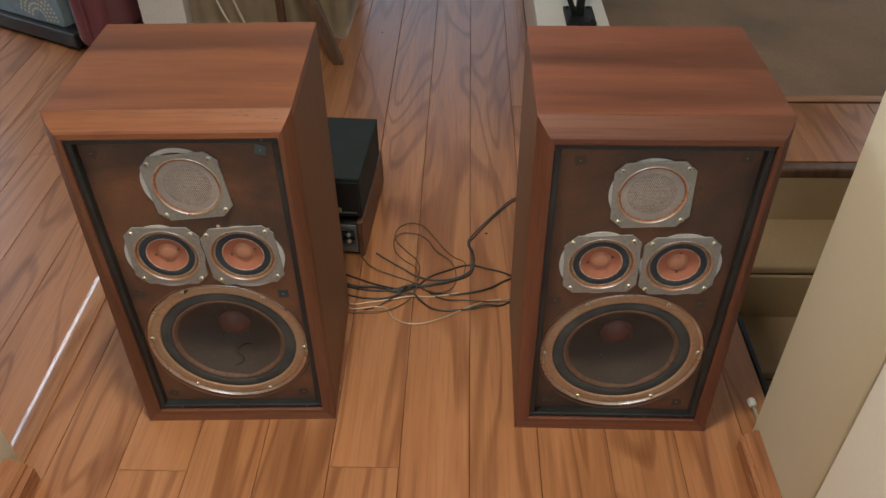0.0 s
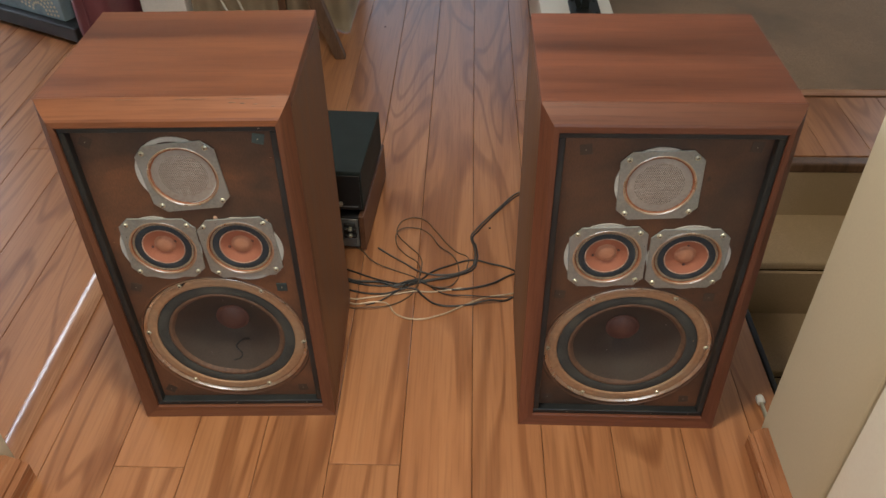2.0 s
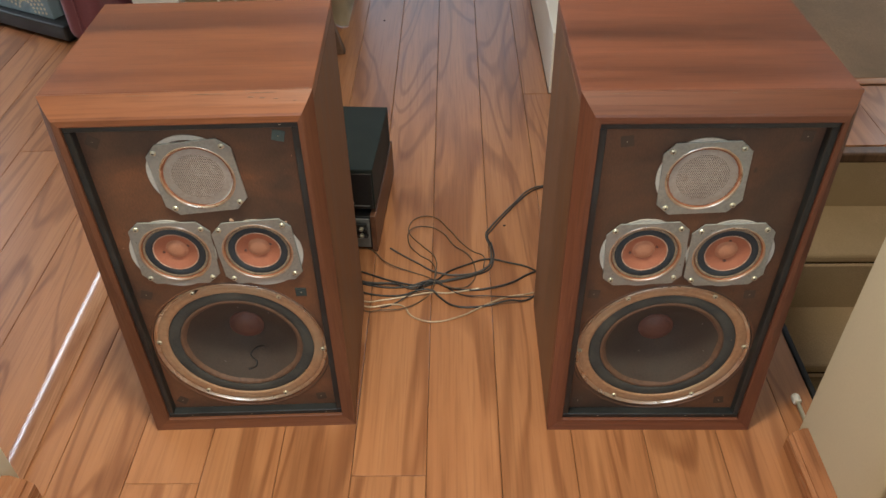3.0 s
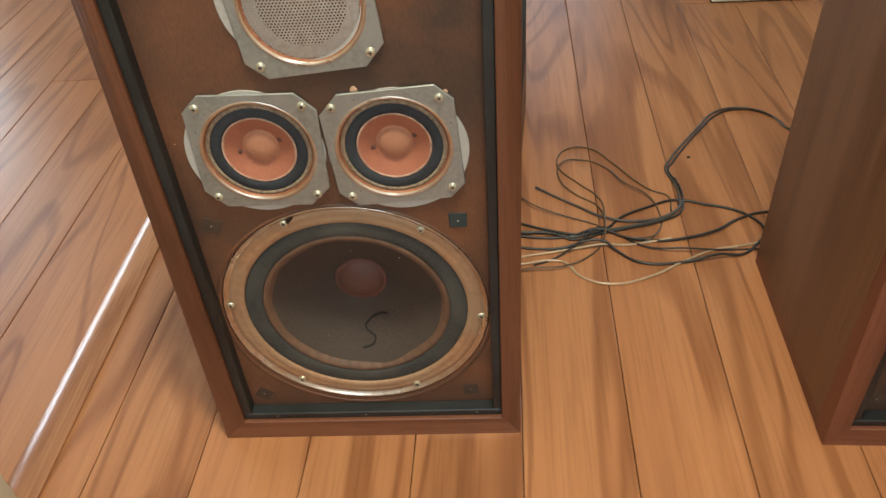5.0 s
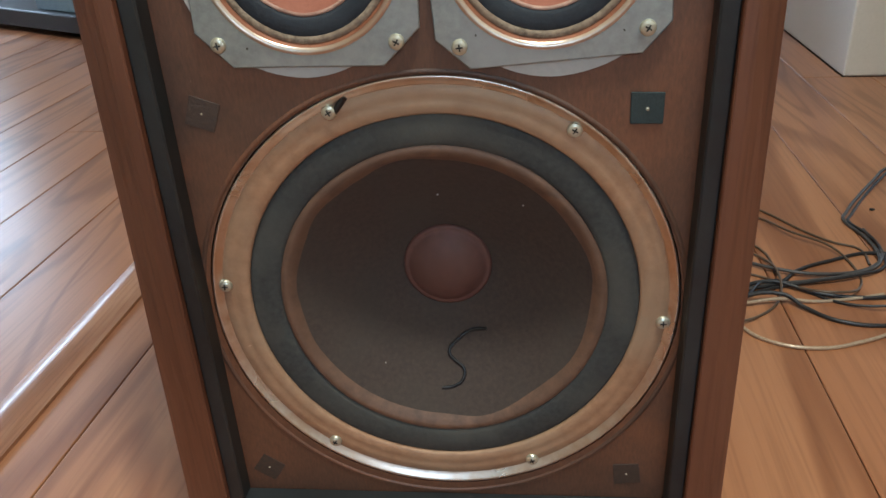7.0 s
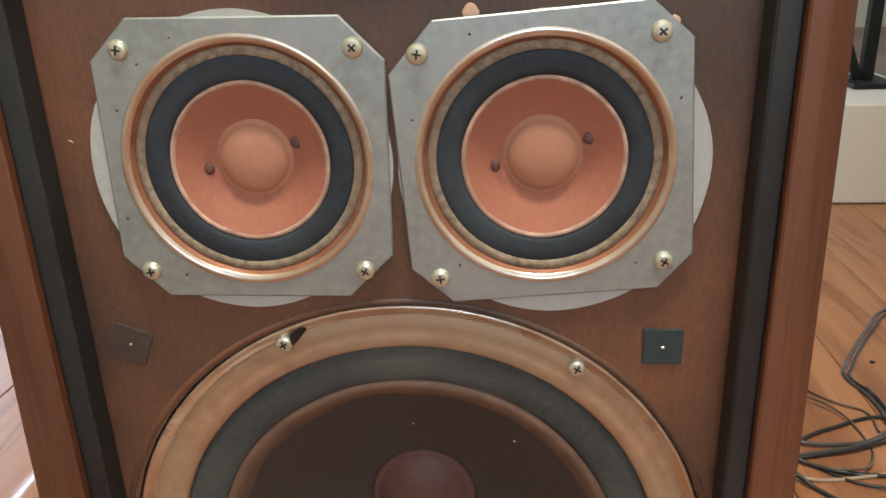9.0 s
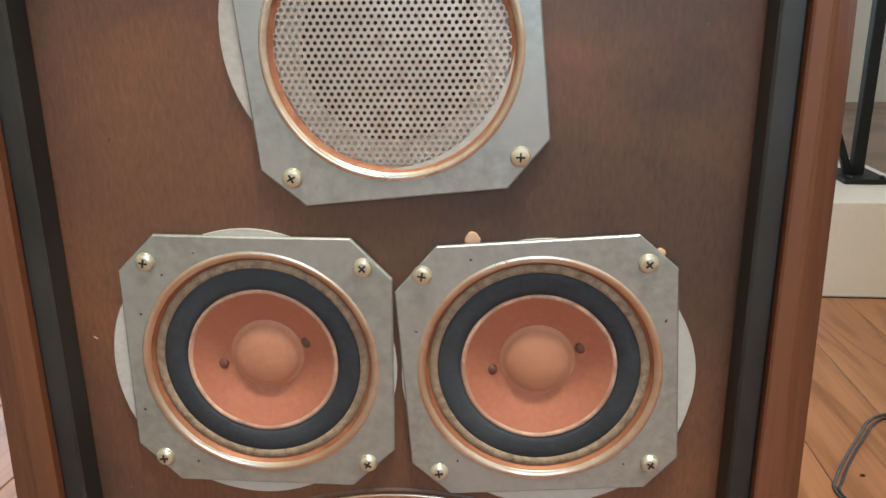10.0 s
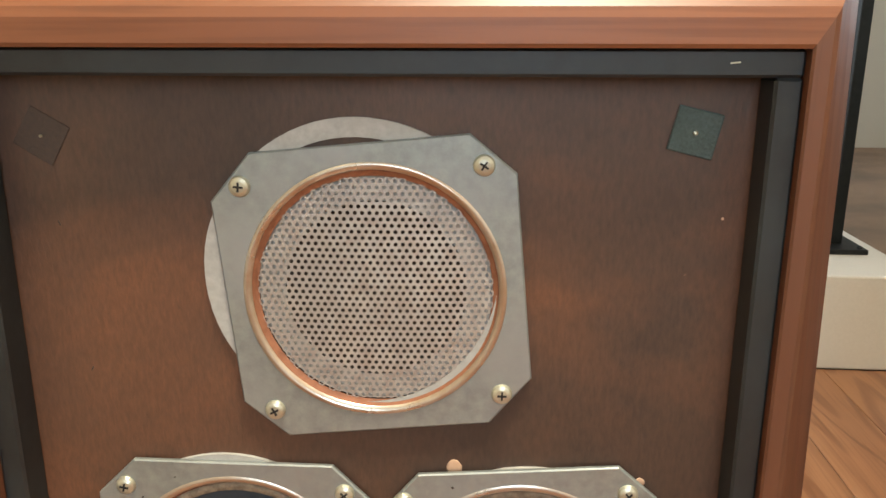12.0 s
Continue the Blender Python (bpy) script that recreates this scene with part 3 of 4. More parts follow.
def loudspeaker(m, label, spec):
    sp = thing("loudspeaker", label, "loudspeaker", m, "pair of loudspeakers")
    cab_x, frame_x, cab_z, baffle = spec["veneer"]
    # cabinet
    part("top_panel", box(0, SET, SH - 0.019, SW, SD, SH, 0.0012, 1), cab_x, sp)
    part("bottom_panel", box(0.0005, SET, 0.0, SW - 0.0005, SD, 0.019), cab_x, sp)
    part("side_panel", box(0, SET, 0.0191, 0.019, SD, SH - 0.0191, 0.0008, 1), CAB_SIDE, sp)
    part("side_panel", box(SW - 0.019, SET, 0.0191, SW, SD, SH - 0.0191, 0.0008, 1), CAB_SIDE, sp)
    part("back_panel", box(0.0191, SD - 0.018, 0.0191, SW - 0.0191, SD - 0.003, SH - 0.0191), baffle, sp, "plain brown back panel")
    corners = [((0, 0), (LIP, LIP_B), -0.004), ((SW, 0), (SW - LIP_R, LIP_B), -0.004), ((SW, SH), (SW - LIP_R, SH - LIP_T), SET - 0.003), ((0, SH), (LIP, SH - LIP_T), SET - 0.003)]
    for k, mat in enumerate((frame_x, cab_z, cab_x, cab_z)):
        rail(corners[k], corners[(k + 1) % 4], mat, sp)
    # black strips inside the frame
    a, b, c, d, t = LIP, SW - LIP_R, LIP_B, SH - LIP_T, 0.0108
    for args in ((a, 0.005, c, b, Y_BAF, c + t), (a, 0.005, d - t, b, Y_BAF, d), (a, 0.005, c + t, a + t, Y_BAF, d - t), (b - t, 0.005, c + t, b, Y_BAF, d - t)):
        part("inner_strip", box(*args, 0.0012, 1), BLACK_STRIP, sp, "black painted strip")
    for px, pz, turn in spec["staples"]:
        st = part("staple", box(-0.0019, -0.0005, -0.0003, 0.0019, 0.0, 0.0003, 0.0001, 1), SCREW, sp, "bent steel staple")
        st.matrix_basis = pose(px, 0.0052, pz, 0, turn, 0)
    # baffle board with a round hole for every driver
    holes = [(spec["woofer"][0], spec["woofer"][1], 0.1555)] + [(mx, mz, 0.0515) for mx, mz, *_ in spec["mids"]] + [(spec["tweeter"][0], spec["tweeter"][1], 0.0512)]
    bm = bmesh.new()
    loops = [[(a, c), (b, c), (b, d), (a, d)]] + [[(hx + hr * math.cos(2 * math.pi * i / 48), hz + hr * math.sin(2 * math.pi * i / 48)) for i in range(48)] for hx, hz, hr in holes]
    edges = []
    for loop in loops:
        vs = [bm.verts.new((px, Y_BAF, pz)) for px, pz in loop]
        edges += [bm.edges.new((vs[i], vs[(i + 1) % len(vs)])) for i in range(len(vs))]
    bmesh.ops.triangle_fill(bm, edges=edges, use_beauty=True)
    ext = bmesh.ops.extrude_face_region(bm, geom=bm.faces[:])
    bmesh.ops.translate(bm, verts=[v for v in ext["geom"] if isinstance(v, bmesh.types.BMVert)], vec=(0, 0.015, 0))
    part("baffle", bm, baffle, sp, "brown particle-board baffle with worn patches")

    # woofer
    cx, cz, turn = spec["woofer"]
    y = Y_BAF + 0.0076
    w = part("woofer", lathe_k([(0.1524, y), (0.1526, y - 0.0066), (0.1521, y - 0.0076), (0.1511, y - 0.0078), (0.1502, y - 0.0070), (0.1462, y - 0.0036), (0.1440, y - 0.0032)], cx, cz, 96), RIM, sp, "large woofer with a dark paper cone", True)
    part("rebate", lathe_k([(0.1592, Y_BAF - 0.0001), (0.1583, Y_BAF - 0.0010), (0.1568, Y_BAF - 0.0010), (0.1552, Y_BAF + 0.0006), (0.1549, Y_BAF + 0.009), (0.1490, Y_BAF + 0.010)], cx - 0.0008, cz - 0.0030, 96), baffle, w, "rounded edge of the cut-out", True)
    part("gasket", lathe_k([(0.1468, y - 0.0034), (0.1460, y - 0.0044), (0.1400, y - 0.0046), (0.1380, y - 0.0041), (0.1360, y - 0.0046), (0.1300, y - 0.0046), (0.1285, y - 0.0032), (0.1285, y - 0.001)], cx, cz, 96, 0.004, 3), GASKET_TAN, w, "tan cork gasket ring", True)
    part("surround", lathe_k([(0.1287, y - 0.001)] + [(0.1185 + 0.0102 * math.cos(math.pi * i / 10), y - 0.0008 - 0.0022 * math.sin(math.pi * i / 10)) for i in range(11)] + [(0.1075, y + 0.0)], cx, cz, 96, 0.003, 21), WOOFER_ROLL, w, "dusty dark grey rolled surround", True)
    part("cone_edge", lathe_k([(0.1083, y - 0.0008), (0.1065, y - 0.0022), (0.1030, y - 0.0018), (0.1000, y + 0.0010), (0.0975, y + 0.0035)], cx, cz, 96, 0.012, 7), CONE_RING, w, "brown glued cone edge", True)
    part("cone", lathe_k([(0.1005, y + 0.001), (0.085, y + 0.0135), (0.07, y + 0.0245), (0.05, y + 0.0385), (0.03, y + 0.0525), (0.0, y + 0.064)], cx, cz, 96), CONE_DARK, w, "dark brown paper cone", True)
    part("dust_cap", lathe_k([(0.0318, y + 0.0520), (0.0315, y + 0.0495), (0.0295, y + 0.0485), (0.0285, y + 0.0490), (0.0265, y + 0.0470), (0.020, y + 0.0425), (0.010, y + 0.0395), (0, y + 0.0388)], cx, cz, 48), CAP_DARK, w, "reddish-brown dust cap", True)
    for k in range(6):
        X, Z = turned(0.1462 * math.cos(math.pi / 3 * k), 0.1462 * math.sin(math.pi / 3 * k), cx, cz, turn)
        screw(w, X, y - 0.0048, Z, 31 * k)
    if spec["mark"]:
        pts = [(0.024, -0.046), (0.013, -0.048), (0.003, -0.054), (-0.004, -0.062), (0.000, -0.067), (0.007, -0.072), (0.006, -0.079), (-0.001, -0.083), (-0.009, -0.084)]
        tube("marker_scrawl", [(cx + px + 0.004, y + 0.0735 - 0.0708 * math.hypot(px + 0.004, pz) / 0.1025 - 0.0008, cz + pz) for px, pz in pts], 0.0012, MARKER, w, "black marker scrawl")
        tube("tar_smear", [(cx - 0.0605 + 0.010 * i / 4, y - 0.0046, cz + 0.131 + 0.011 * (i / 4) ** 1.3) for i in range(5)], 0.0021, MARKER, w, "short black smear of tar")
    r = random.Random(spec["seed"])
    for _ in range(3):
        aa, rr = r.uniform(0, 6.28), r.uniform(0.04, 0.09)
        bm = bmesh.new()
        bmesh.ops.create_icosphere(bm, subdivisions=1, radius=r.uniform(0.0005, 0.0010), matrix=Matrix.Translation((cx + rr * math.cos(aa), y + 0.0735 - 0.0708 * rr / 0.1025 - 0.0004, cz + rr * math.sin(aa))))
        part("glue_speck", bm, PAPER, w)

    y = Y_BAF
    # two midranges
    for cx, cz, turn, dx, dz, cuts, dots in spec["mids"]:
        d = part("midrange", plate_mesh(cx, cz, turn, 0.0638 * K, cuts, 0.0562 * K, y - 0.0040, y - 0.0018), ALU, sp, "small midrange on a cut-corner aluminium plate")
        part("paper_disc", lathe_k([(0.0684, y), (0.0684, y - 0.0018), (0.0595, y - 0.0018)], cx + dx, cz + dz, 72, 0.01, cx * 50), PAPER, d, "white paper gasket disc")
        part("rolled_rim", lathe_k([(0.0572, y - 0.0038), (0.0562, y - 0.0046), (0.0545, y - 0.0044), (0.0532, y - 0.0028)], cx, cz, 72), RIM, d, "shiny rolled rim", True)
        part("rust_ring", lathe_k([(0.0533, y - 0.0030), (0.0525, y - 0.0012), (0.0512, y + 0.0004)], cx, cz, 72, 0.006, cz * 40), RUST, d, "rusty copper ring", True)
        part("felt_ring", lathe_k([(0.0518, y + 0.0004), (0.0512, y - 0.0008), (0.0478, y - 0.0008), (0.0472, y + 0.0006)], cx, cz, 72, 0.006, 9), FELT, d, "speckled felt ring", True)
        part("surround", lathe_k([(0.0480, y + 0.0002)] + [(0.0425 + 0.0054 * math.cos(math.pi * i / 8), y + 0.0006 - 0.0016 * math.sin(math.pi * i / 8)) for i in range(9)] + [(0.0362, y + 0.0016)], cx, cz, 72), SURROUND, d, "black rolled surround", True)
        part("cone_edge", lathe_k([(0.0368, y + 0.0010), (0.0362, y + 0.0002), (0.0350, y + 0.0004), (0.0344, y + 0.0014)], cx, cz, 72, 0.012, cx * 90), CONE_EDGE, d, "pale torn cone edge", True)
        part("cone", lathe_k([(0.0352, y + 0.0008), (0.030, y + 0.0036), (0.024, y + 0.0068), (0.0165, y + 0.0105), (0.0, y + 0.0112)], cx, cz, 72), CONE_TAN, d, "tan paper cone", True)
        part("dust_cap", lathe_k([(0.0182, y + 0.0098), (0.0176, y + 0.0091), (0.0164, y + 0.0094), (0.0158, y + 0.0082), (0.0142, y + 0.0066), (0.0110, y + 0.0051), (0.006, y + 0.0041), (0, y + 0.0038)], cx, cz, 40), CAP_TAN, d, "tan domed dust cap", True)
        for px, pz in dots:
            rr = math.hypot(px, pz)
            bm = bmesh.new()
            bmesh.ops.create_icosphere(bm, subdivisions=2, radius=0.0029, matrix=Matrix.Translation((cx + px, y + 0.0112 - 0.0104 * (rr - 0.0165) / 0.0187 - 0.0001, cz + pz)) @ Matrix.Diagonal((1, 0.45, 1.05, 1)))
            part("solder_dot", bm, CAP_DARK, d, "dark lead-wire dot", True)
        for k, (px, pz) in enumerate(((-0.0505, 0.0508), (0.0505, 0.0505), (-0.0508, -0.0508), (0.0507, -0.0503))):
            X, Z = turned(px * K, pz * K, cx, cz, turn)
            screw(d, X, y - 0.0040, Z, 37 * k + 10)
        # black flecks of tar on the plate, near its corners
        rf = random.Random(int(cx * 1000) + spec["seed"])
        for k in range(5):
            aa = math.pi / 2 * rf.randrange(4) + math.pi / 4 + rf.uniform(-0.42, 0.42)
            rr = rf.uniform(0.0595, 0.064)
            X, Z = turned(rr * K * math.cos(aa), rr * K * math.sin(aa), cx, cz, turn)
            bm = bmesh.new()
            bmesh.ops.create_icosphere(bm, subdivisions=1, radius=rf.uniform(0.0004, 0.0009), matrix=Matrix.Translation((X, y - 0.0041, Z)) @ Matrix.Rotation(rf.uniform(0, 3), 4, "Y") @ Matrix.Diagonal((rf.uniform(0.9, 1.7), 0.2, 0.8, 1)))
            part("tar_fleck", bm, CONE_DARK, d, "black fleck of tar", True)

    # tweeter
    cx, cz, turn, dx, dz, cuts = spec["tweeter"]
    d = part("tweeter", plate_mesh(cx, cz, turn, 0.0636 * K, cuts, 0.0552 * K, y - 0.0040, y - 0.0018), ALU, sp, "tweeter with a perforated cover on a cut-corner plate")
    part("paper_disc", lathe_k([(0.0664, y), (0.0664, y - 0.0018), (0.0585, y - 0.0018)], cx + dx, cz + dz, 72, 0.008, 5), PAPER, d, "white paper gasket disc")
    part("rolled_rim", lathe_k([(0.0562, y - 0.0038), (0.0553, y - 0.0047), (0.0538, y - 0.0045), (0.0526, y - 0.0030)], cx, cz, 72), RIM, d, "shiny rolled rim", True)
    part("rust_ring", lathe_k([(0.0527, y - 0.0030), (0.0515, y - 0.0018), (0.0500, y - 0.0014)], cx, cz, 72, 0.008, 11), RUST, d, "rusty copper ring", True)
    g = new("grille", spec["grille"])
    g.parent = d
    g["label"] = "grey perforated metal cover"
    part("backing_ring", lathe_k([(0.0508, y + 0.0012), (0.0385, y + 0.0014)], cx, cz, 72), PAPER, d, "pale ring behind the holes")
    part("cone", lathe_k([(0.0390, y + 0.0012), (0.030, y + 0.0060), (0.012, y + 0.0100), (0, y + 0.0105)], cx, cz, 48), CONE_DARK, d, "dark cone behind the holes", True)
    for k, (px, pz) in enumerate(((-0.0503, 0.0503), (0.0505, 0.0505), (-0.0500, -0.0503), (0.0503, -0.0500))):
        X, Z = turned(px * K, pz * K, cx, cz, turn)
        screw(d, X, y - 0.0040, Z, 29 * k + 5)

    # squares of hook tape for the missing cloth
    for k, (px, pz, turn) in enumerate(spec["tabs"]):
        worn = k in spec["worn"]
        th = 0.0005 if worn else 0.0014
        bm = box(-0.0093, -th, -0.0093, 0.0093, 0, 0.0093, 0.0002 if worn else 0.0005, 1)
        for v in bm.verts:
            v.co.x += 0.0011 * noise.noise(Vector((v.co.x * 90 + 5 * k, 1.7, v.co.z * 90)))
            v.co.z += 0.0011 * noise.noise(Vector((v.co.x * 90, 7.3 + 3 * k, v.co.z * 90)))
        bmesh.ops.create_icosphere(bm, subdivisions=1, radius=0.0008 if worn else 0.0012, matrix=Matrix.Translation((0, -th - 0.0004, 0)))
        for f in bm.faces:
            f.material_index = 1 if len(f.verts) == 3 and max(abs(v.co.x) for v in f.verts) < 0.002 else 0
        part("hook_tab", bm, [VELCRO_WORN if worn else VELCRO_GREY if k == 0 else VELCRO, SCREW], sp, "brown patch where hook tape came off" if worn else "dark square of hook tape").matrix_basis = pose(px, y, pz, 0, -turn, 0)
    # chips and glue on the board
    for px, pz, s in spec["chips"]:
        bm = bmesh.new()
        bmesh.ops.create_icosphere(bm, subdivisions=2, radius=s, matrix=Matrix.Translation((px, y - 0.0002, pz)) @ Matrix.Diagonal((1.0, 0.10, 1.1, 1)))
        for v in bm.verts:
            k = 1 + 0.5 * noise.noise(v.co * 400)
            v.co.x, v.co.z = px + (v.co.x - px) * k, pz + (v.co.z - pz) * k
        part("chip", bm, GLUE, sp, "pale splinter", True)
    rd = random.Random(spec["seed"] + 40)
    for _ in range(8):
        px, pz = rd.choice((rd.uniform(0.045, 0.085), rd.uniform(0.305, 0.345))), rd.uniform(0.10, 0.66)
        bm = bmesh.new()
        bmesh.ops.create_icosphere(bm, subdivisions=1, radius=1.0, matrix=Matrix.Rotation(rd.uniform(0, 3.1), 4, "Y") @ Matrix.Diagonal((rd.uniform(0.0005, 0.0018), 0.0002, 0.0004, 1)))
        part("scratch", bm, rd.choice((GLUE, CONE_DARK, CONE_RING)), sp, "small scuff in the board").matrix_basis = pose(px, y, pz)
    for px, pz, sx, sz in spec["nicks"]:
        bm = bmesh.new()
        bmesh.ops.create_icosphere(bm, subdivisions=2, radius=1.0, matrix=Matrix.Translation((px, (pz - (SH - LIP_T * 0.36)) / (LIP_T * 0.36) * (SET - 0.003) * 0.58 + (SET - 0.003) * 0.42, pz)) @ Matrix.Rotation(radians(-36), 4, "X") @ Matrix.Diagonal((sx, 0.0005, sz, 1)))
        for v in bm.verts:
            v.co.x += sx * 0.5 * noise.noise(v.co * 350)
            v.co.z += sz * 0.5 * noise.noise(v.co * 350 + Vector((9, 0, 0)))
        part("nick", bm, CONE_RING, sp, "dark worn nick in the veneer", True)
    return sp


DOTS = [(-0.0222, -0.0045), (0.0206, 0.0075)]
CUTS1, CUTS2, CUTS3 = (0.019, 0.018, 0.020, 0.021), (0.017, 0.021, 0.018, 0.016), (0.018, 0.019, 0.018, 0.020)
TABS = [(0.3275, 0.6455, -13), (0.0575, 0.6425, -32), (0.3205, 0.3345, 0), (0.0575, 0.337, -20), (0.057, 0.059, -35), (0.324, 0.060, 6)]
loudspeaker(pose(0.001, 0, 0), "walnut floor-standing loudspeaker without its cloth, black scrawl on the woofer", dict(
    woofer=(0.1953, 0.2024, -5.5), mark=True, seed=1, staples=[(0.072, 0.0325, -60), (0.188, 0.0320, 8), (0.331, 0.0330, 35), (0.336, 0.6735, -6)], veneer=(CAB_X, FRAME_SHADE_X, FRAME_SHADE_Z, BAFFLE),
    mids=[(0.1289, 0.4289, -0.8, -0.0035, -0.0018, CUTS1, DOTS), (0.2626, 0.4280, 3.9, 0.0040, -0.0042, CUTS2, DOTS)],
    tweeter=(0.1966, 0.5765, 5.3, -0.0066, 0.0074, CUTS3), grille=grille_mesh(0.1966, 0.5765, 0.0522, 0.0031, Y_BAF - 0.0014, 0.0022),
    nicks=[(0.30, 0.7115, 0.006, 0.0009), (0.316, 0.7105, 0.004, 0.0010), (0.335, 0.7095, 0.004, 0.0008), (0.362, 0.7070, 0.003, 0.0007), (0.24, 0.7155, 0.03, 0.0006), (0.315, 0.7158, 0.025, 0.0006), (0.14, 0.7155, 0.018, 0.0005)], tabs=TABS, worn=(1, 3, 4, 5), chips=[(0.231, 0.4925, 0.0032), (0.3155, 0.486, 0.0022), (0.342, 0.61, 0.0006)]))
loudspeaker(pose(0.7596, -0.0263, 0, 0, 0, -2.14), "walnut floor-standing loudspeaker without its cloth, beside the stairwell", dict(
    woofer=(0.1944, 0.1990, 1.6), mark=False, seed=2, staples=[(0.095, 0.0325, 12), (0.262, 0.0320, -40), (0.335, 0.0330, 80)], veneer=(CAB2_X, CAB2_X, CAB2_Z, BAFFLE_DARK),
    mids=[(0.1297, 0.4260, 2.8, -0.003, 0.001, CUTS2, DOTS), (0.2632, 0.4242, 1.8, 0.0025, 0.001, CUTS1, [(0.002, 0.0215), (0.001, -0.0215)])],
    tweeter=(0.1942, 0.5737, 2.7, -0.003, 0.003, CUTS1), grille=grille_mesh(0.1942, 0.5737, 0.0522, 0.0031, Y_BAF - 0.0014, 0.0022),
    nicks=[(0.21, 0.7158, 0.003, 0.0006), (0.05, 0.7155, 0.012, 0.0005)], worn=(0, 1, 2, 3, 4, 5), tabs=[(0.073, 0.638, 8), (0.329, 0.645, -6), (0.3185, 0.335, 4), (0.0575, 0.337, -5), (0.057, 0.059, 12), (0.324, 0.060, 6)], chips=[(0.195, 0.352, 0.0016)]))

# ---- amplifiers behind the loudspeaker ----
AMP = pose(0.412, 0.522, 0, 0, 0, -5.4)
low = thing("receiver", "wood-sided receiver with its terminal panel showing, on the floor", "receiver", AMP)
part("case", box(-0.425, 0.004, 0.008, -0.0135, 0.325, 0.103, 0.002), AMP_BLACK, low)
part("side_cheek", box(-0.0130, -0.002, 0.004, 0.0, 0.335, 0.110, 0.0015, 1), AMP_WOOD, low, "dark veneered side")
part("side_cheek", box(-0.4385, -0.002, 0.004, -0.4255, 0.335, 0.110, 0.0015, 1), AMP_WOOD, low, "dark veneered side")
part("terminal_panel", box(-0.42, 0.0, 0.012, -0.016, 0.0038, 0.099, 0.001, 1), AMP_GREY, low, "grey steel terminal panel")
part("terminal_block", box(-0.052, -0.006, 0.045, -0.022, -0.0002, 0.088, 0.001, 1), AMP_BLACK, low, "black terminal block")
for ix in range(3):
    for iz in range(2):
        part("terminal", lathe([(0.0055, -0.006), (0.005, -0.013), (0.003, -0.015), (0, -0.015)], -0.046 + 0.011 * ix, 0.055 + 0.02 * iz, 14), SCREW if ix % 2 else AMP_BLACK, low)
part("label_plate", box(-0.058, -0.0024, 0.016, -0.020, -0.0002, 0.040, 0.0005, 1), AMP_GREY, low, "grey plate")
for sx in (-0.40, -0.03):
    for sy in (0.03, 0.28):
        part("foot", box(sx - 0.012, sy - 0.012, 0, sx + 0.012, sy + 0.012, 0.0079), AMP_BLACK, low)
up = thing("tuner", "black-green metal tuner standing on the receiver", "tuner", AMP @ pose(0, 0.008, 0.1105))
part("cover", box(-0.40, 0.002, 0.012, 0.0, 0.29, 0.124, 0.0025), AMP_TOP, up, "dark green-black metal cover")
part("rear_panel", box(-0.395, -0.001, 0.014, -0.004, 0.0018, 0.114, 0.0006, 1), AMP_BLACK, up)
part("slot", box(-0.060, -0.002, 0.022, -0.012, -0.0011, 0.025), AMP_GREY, up, "thin grey slot")
for k in range(4):
    part("socket", lathe([(0.006, -0.001), (0.006, -0.007), (0.003, -0.008), (0, -0.008)], -0.055 - 0.022 * k, 0.032, 16), SCREW, up)
for sx in (-0.37, -0.03):
    for sy in (0.03, 0.24):
        part("foot", box(sx - 0.012, sy - 0.012, 0, sx + 0.012, sy + 0.012, 0.0119), AMP_BLACK, up)

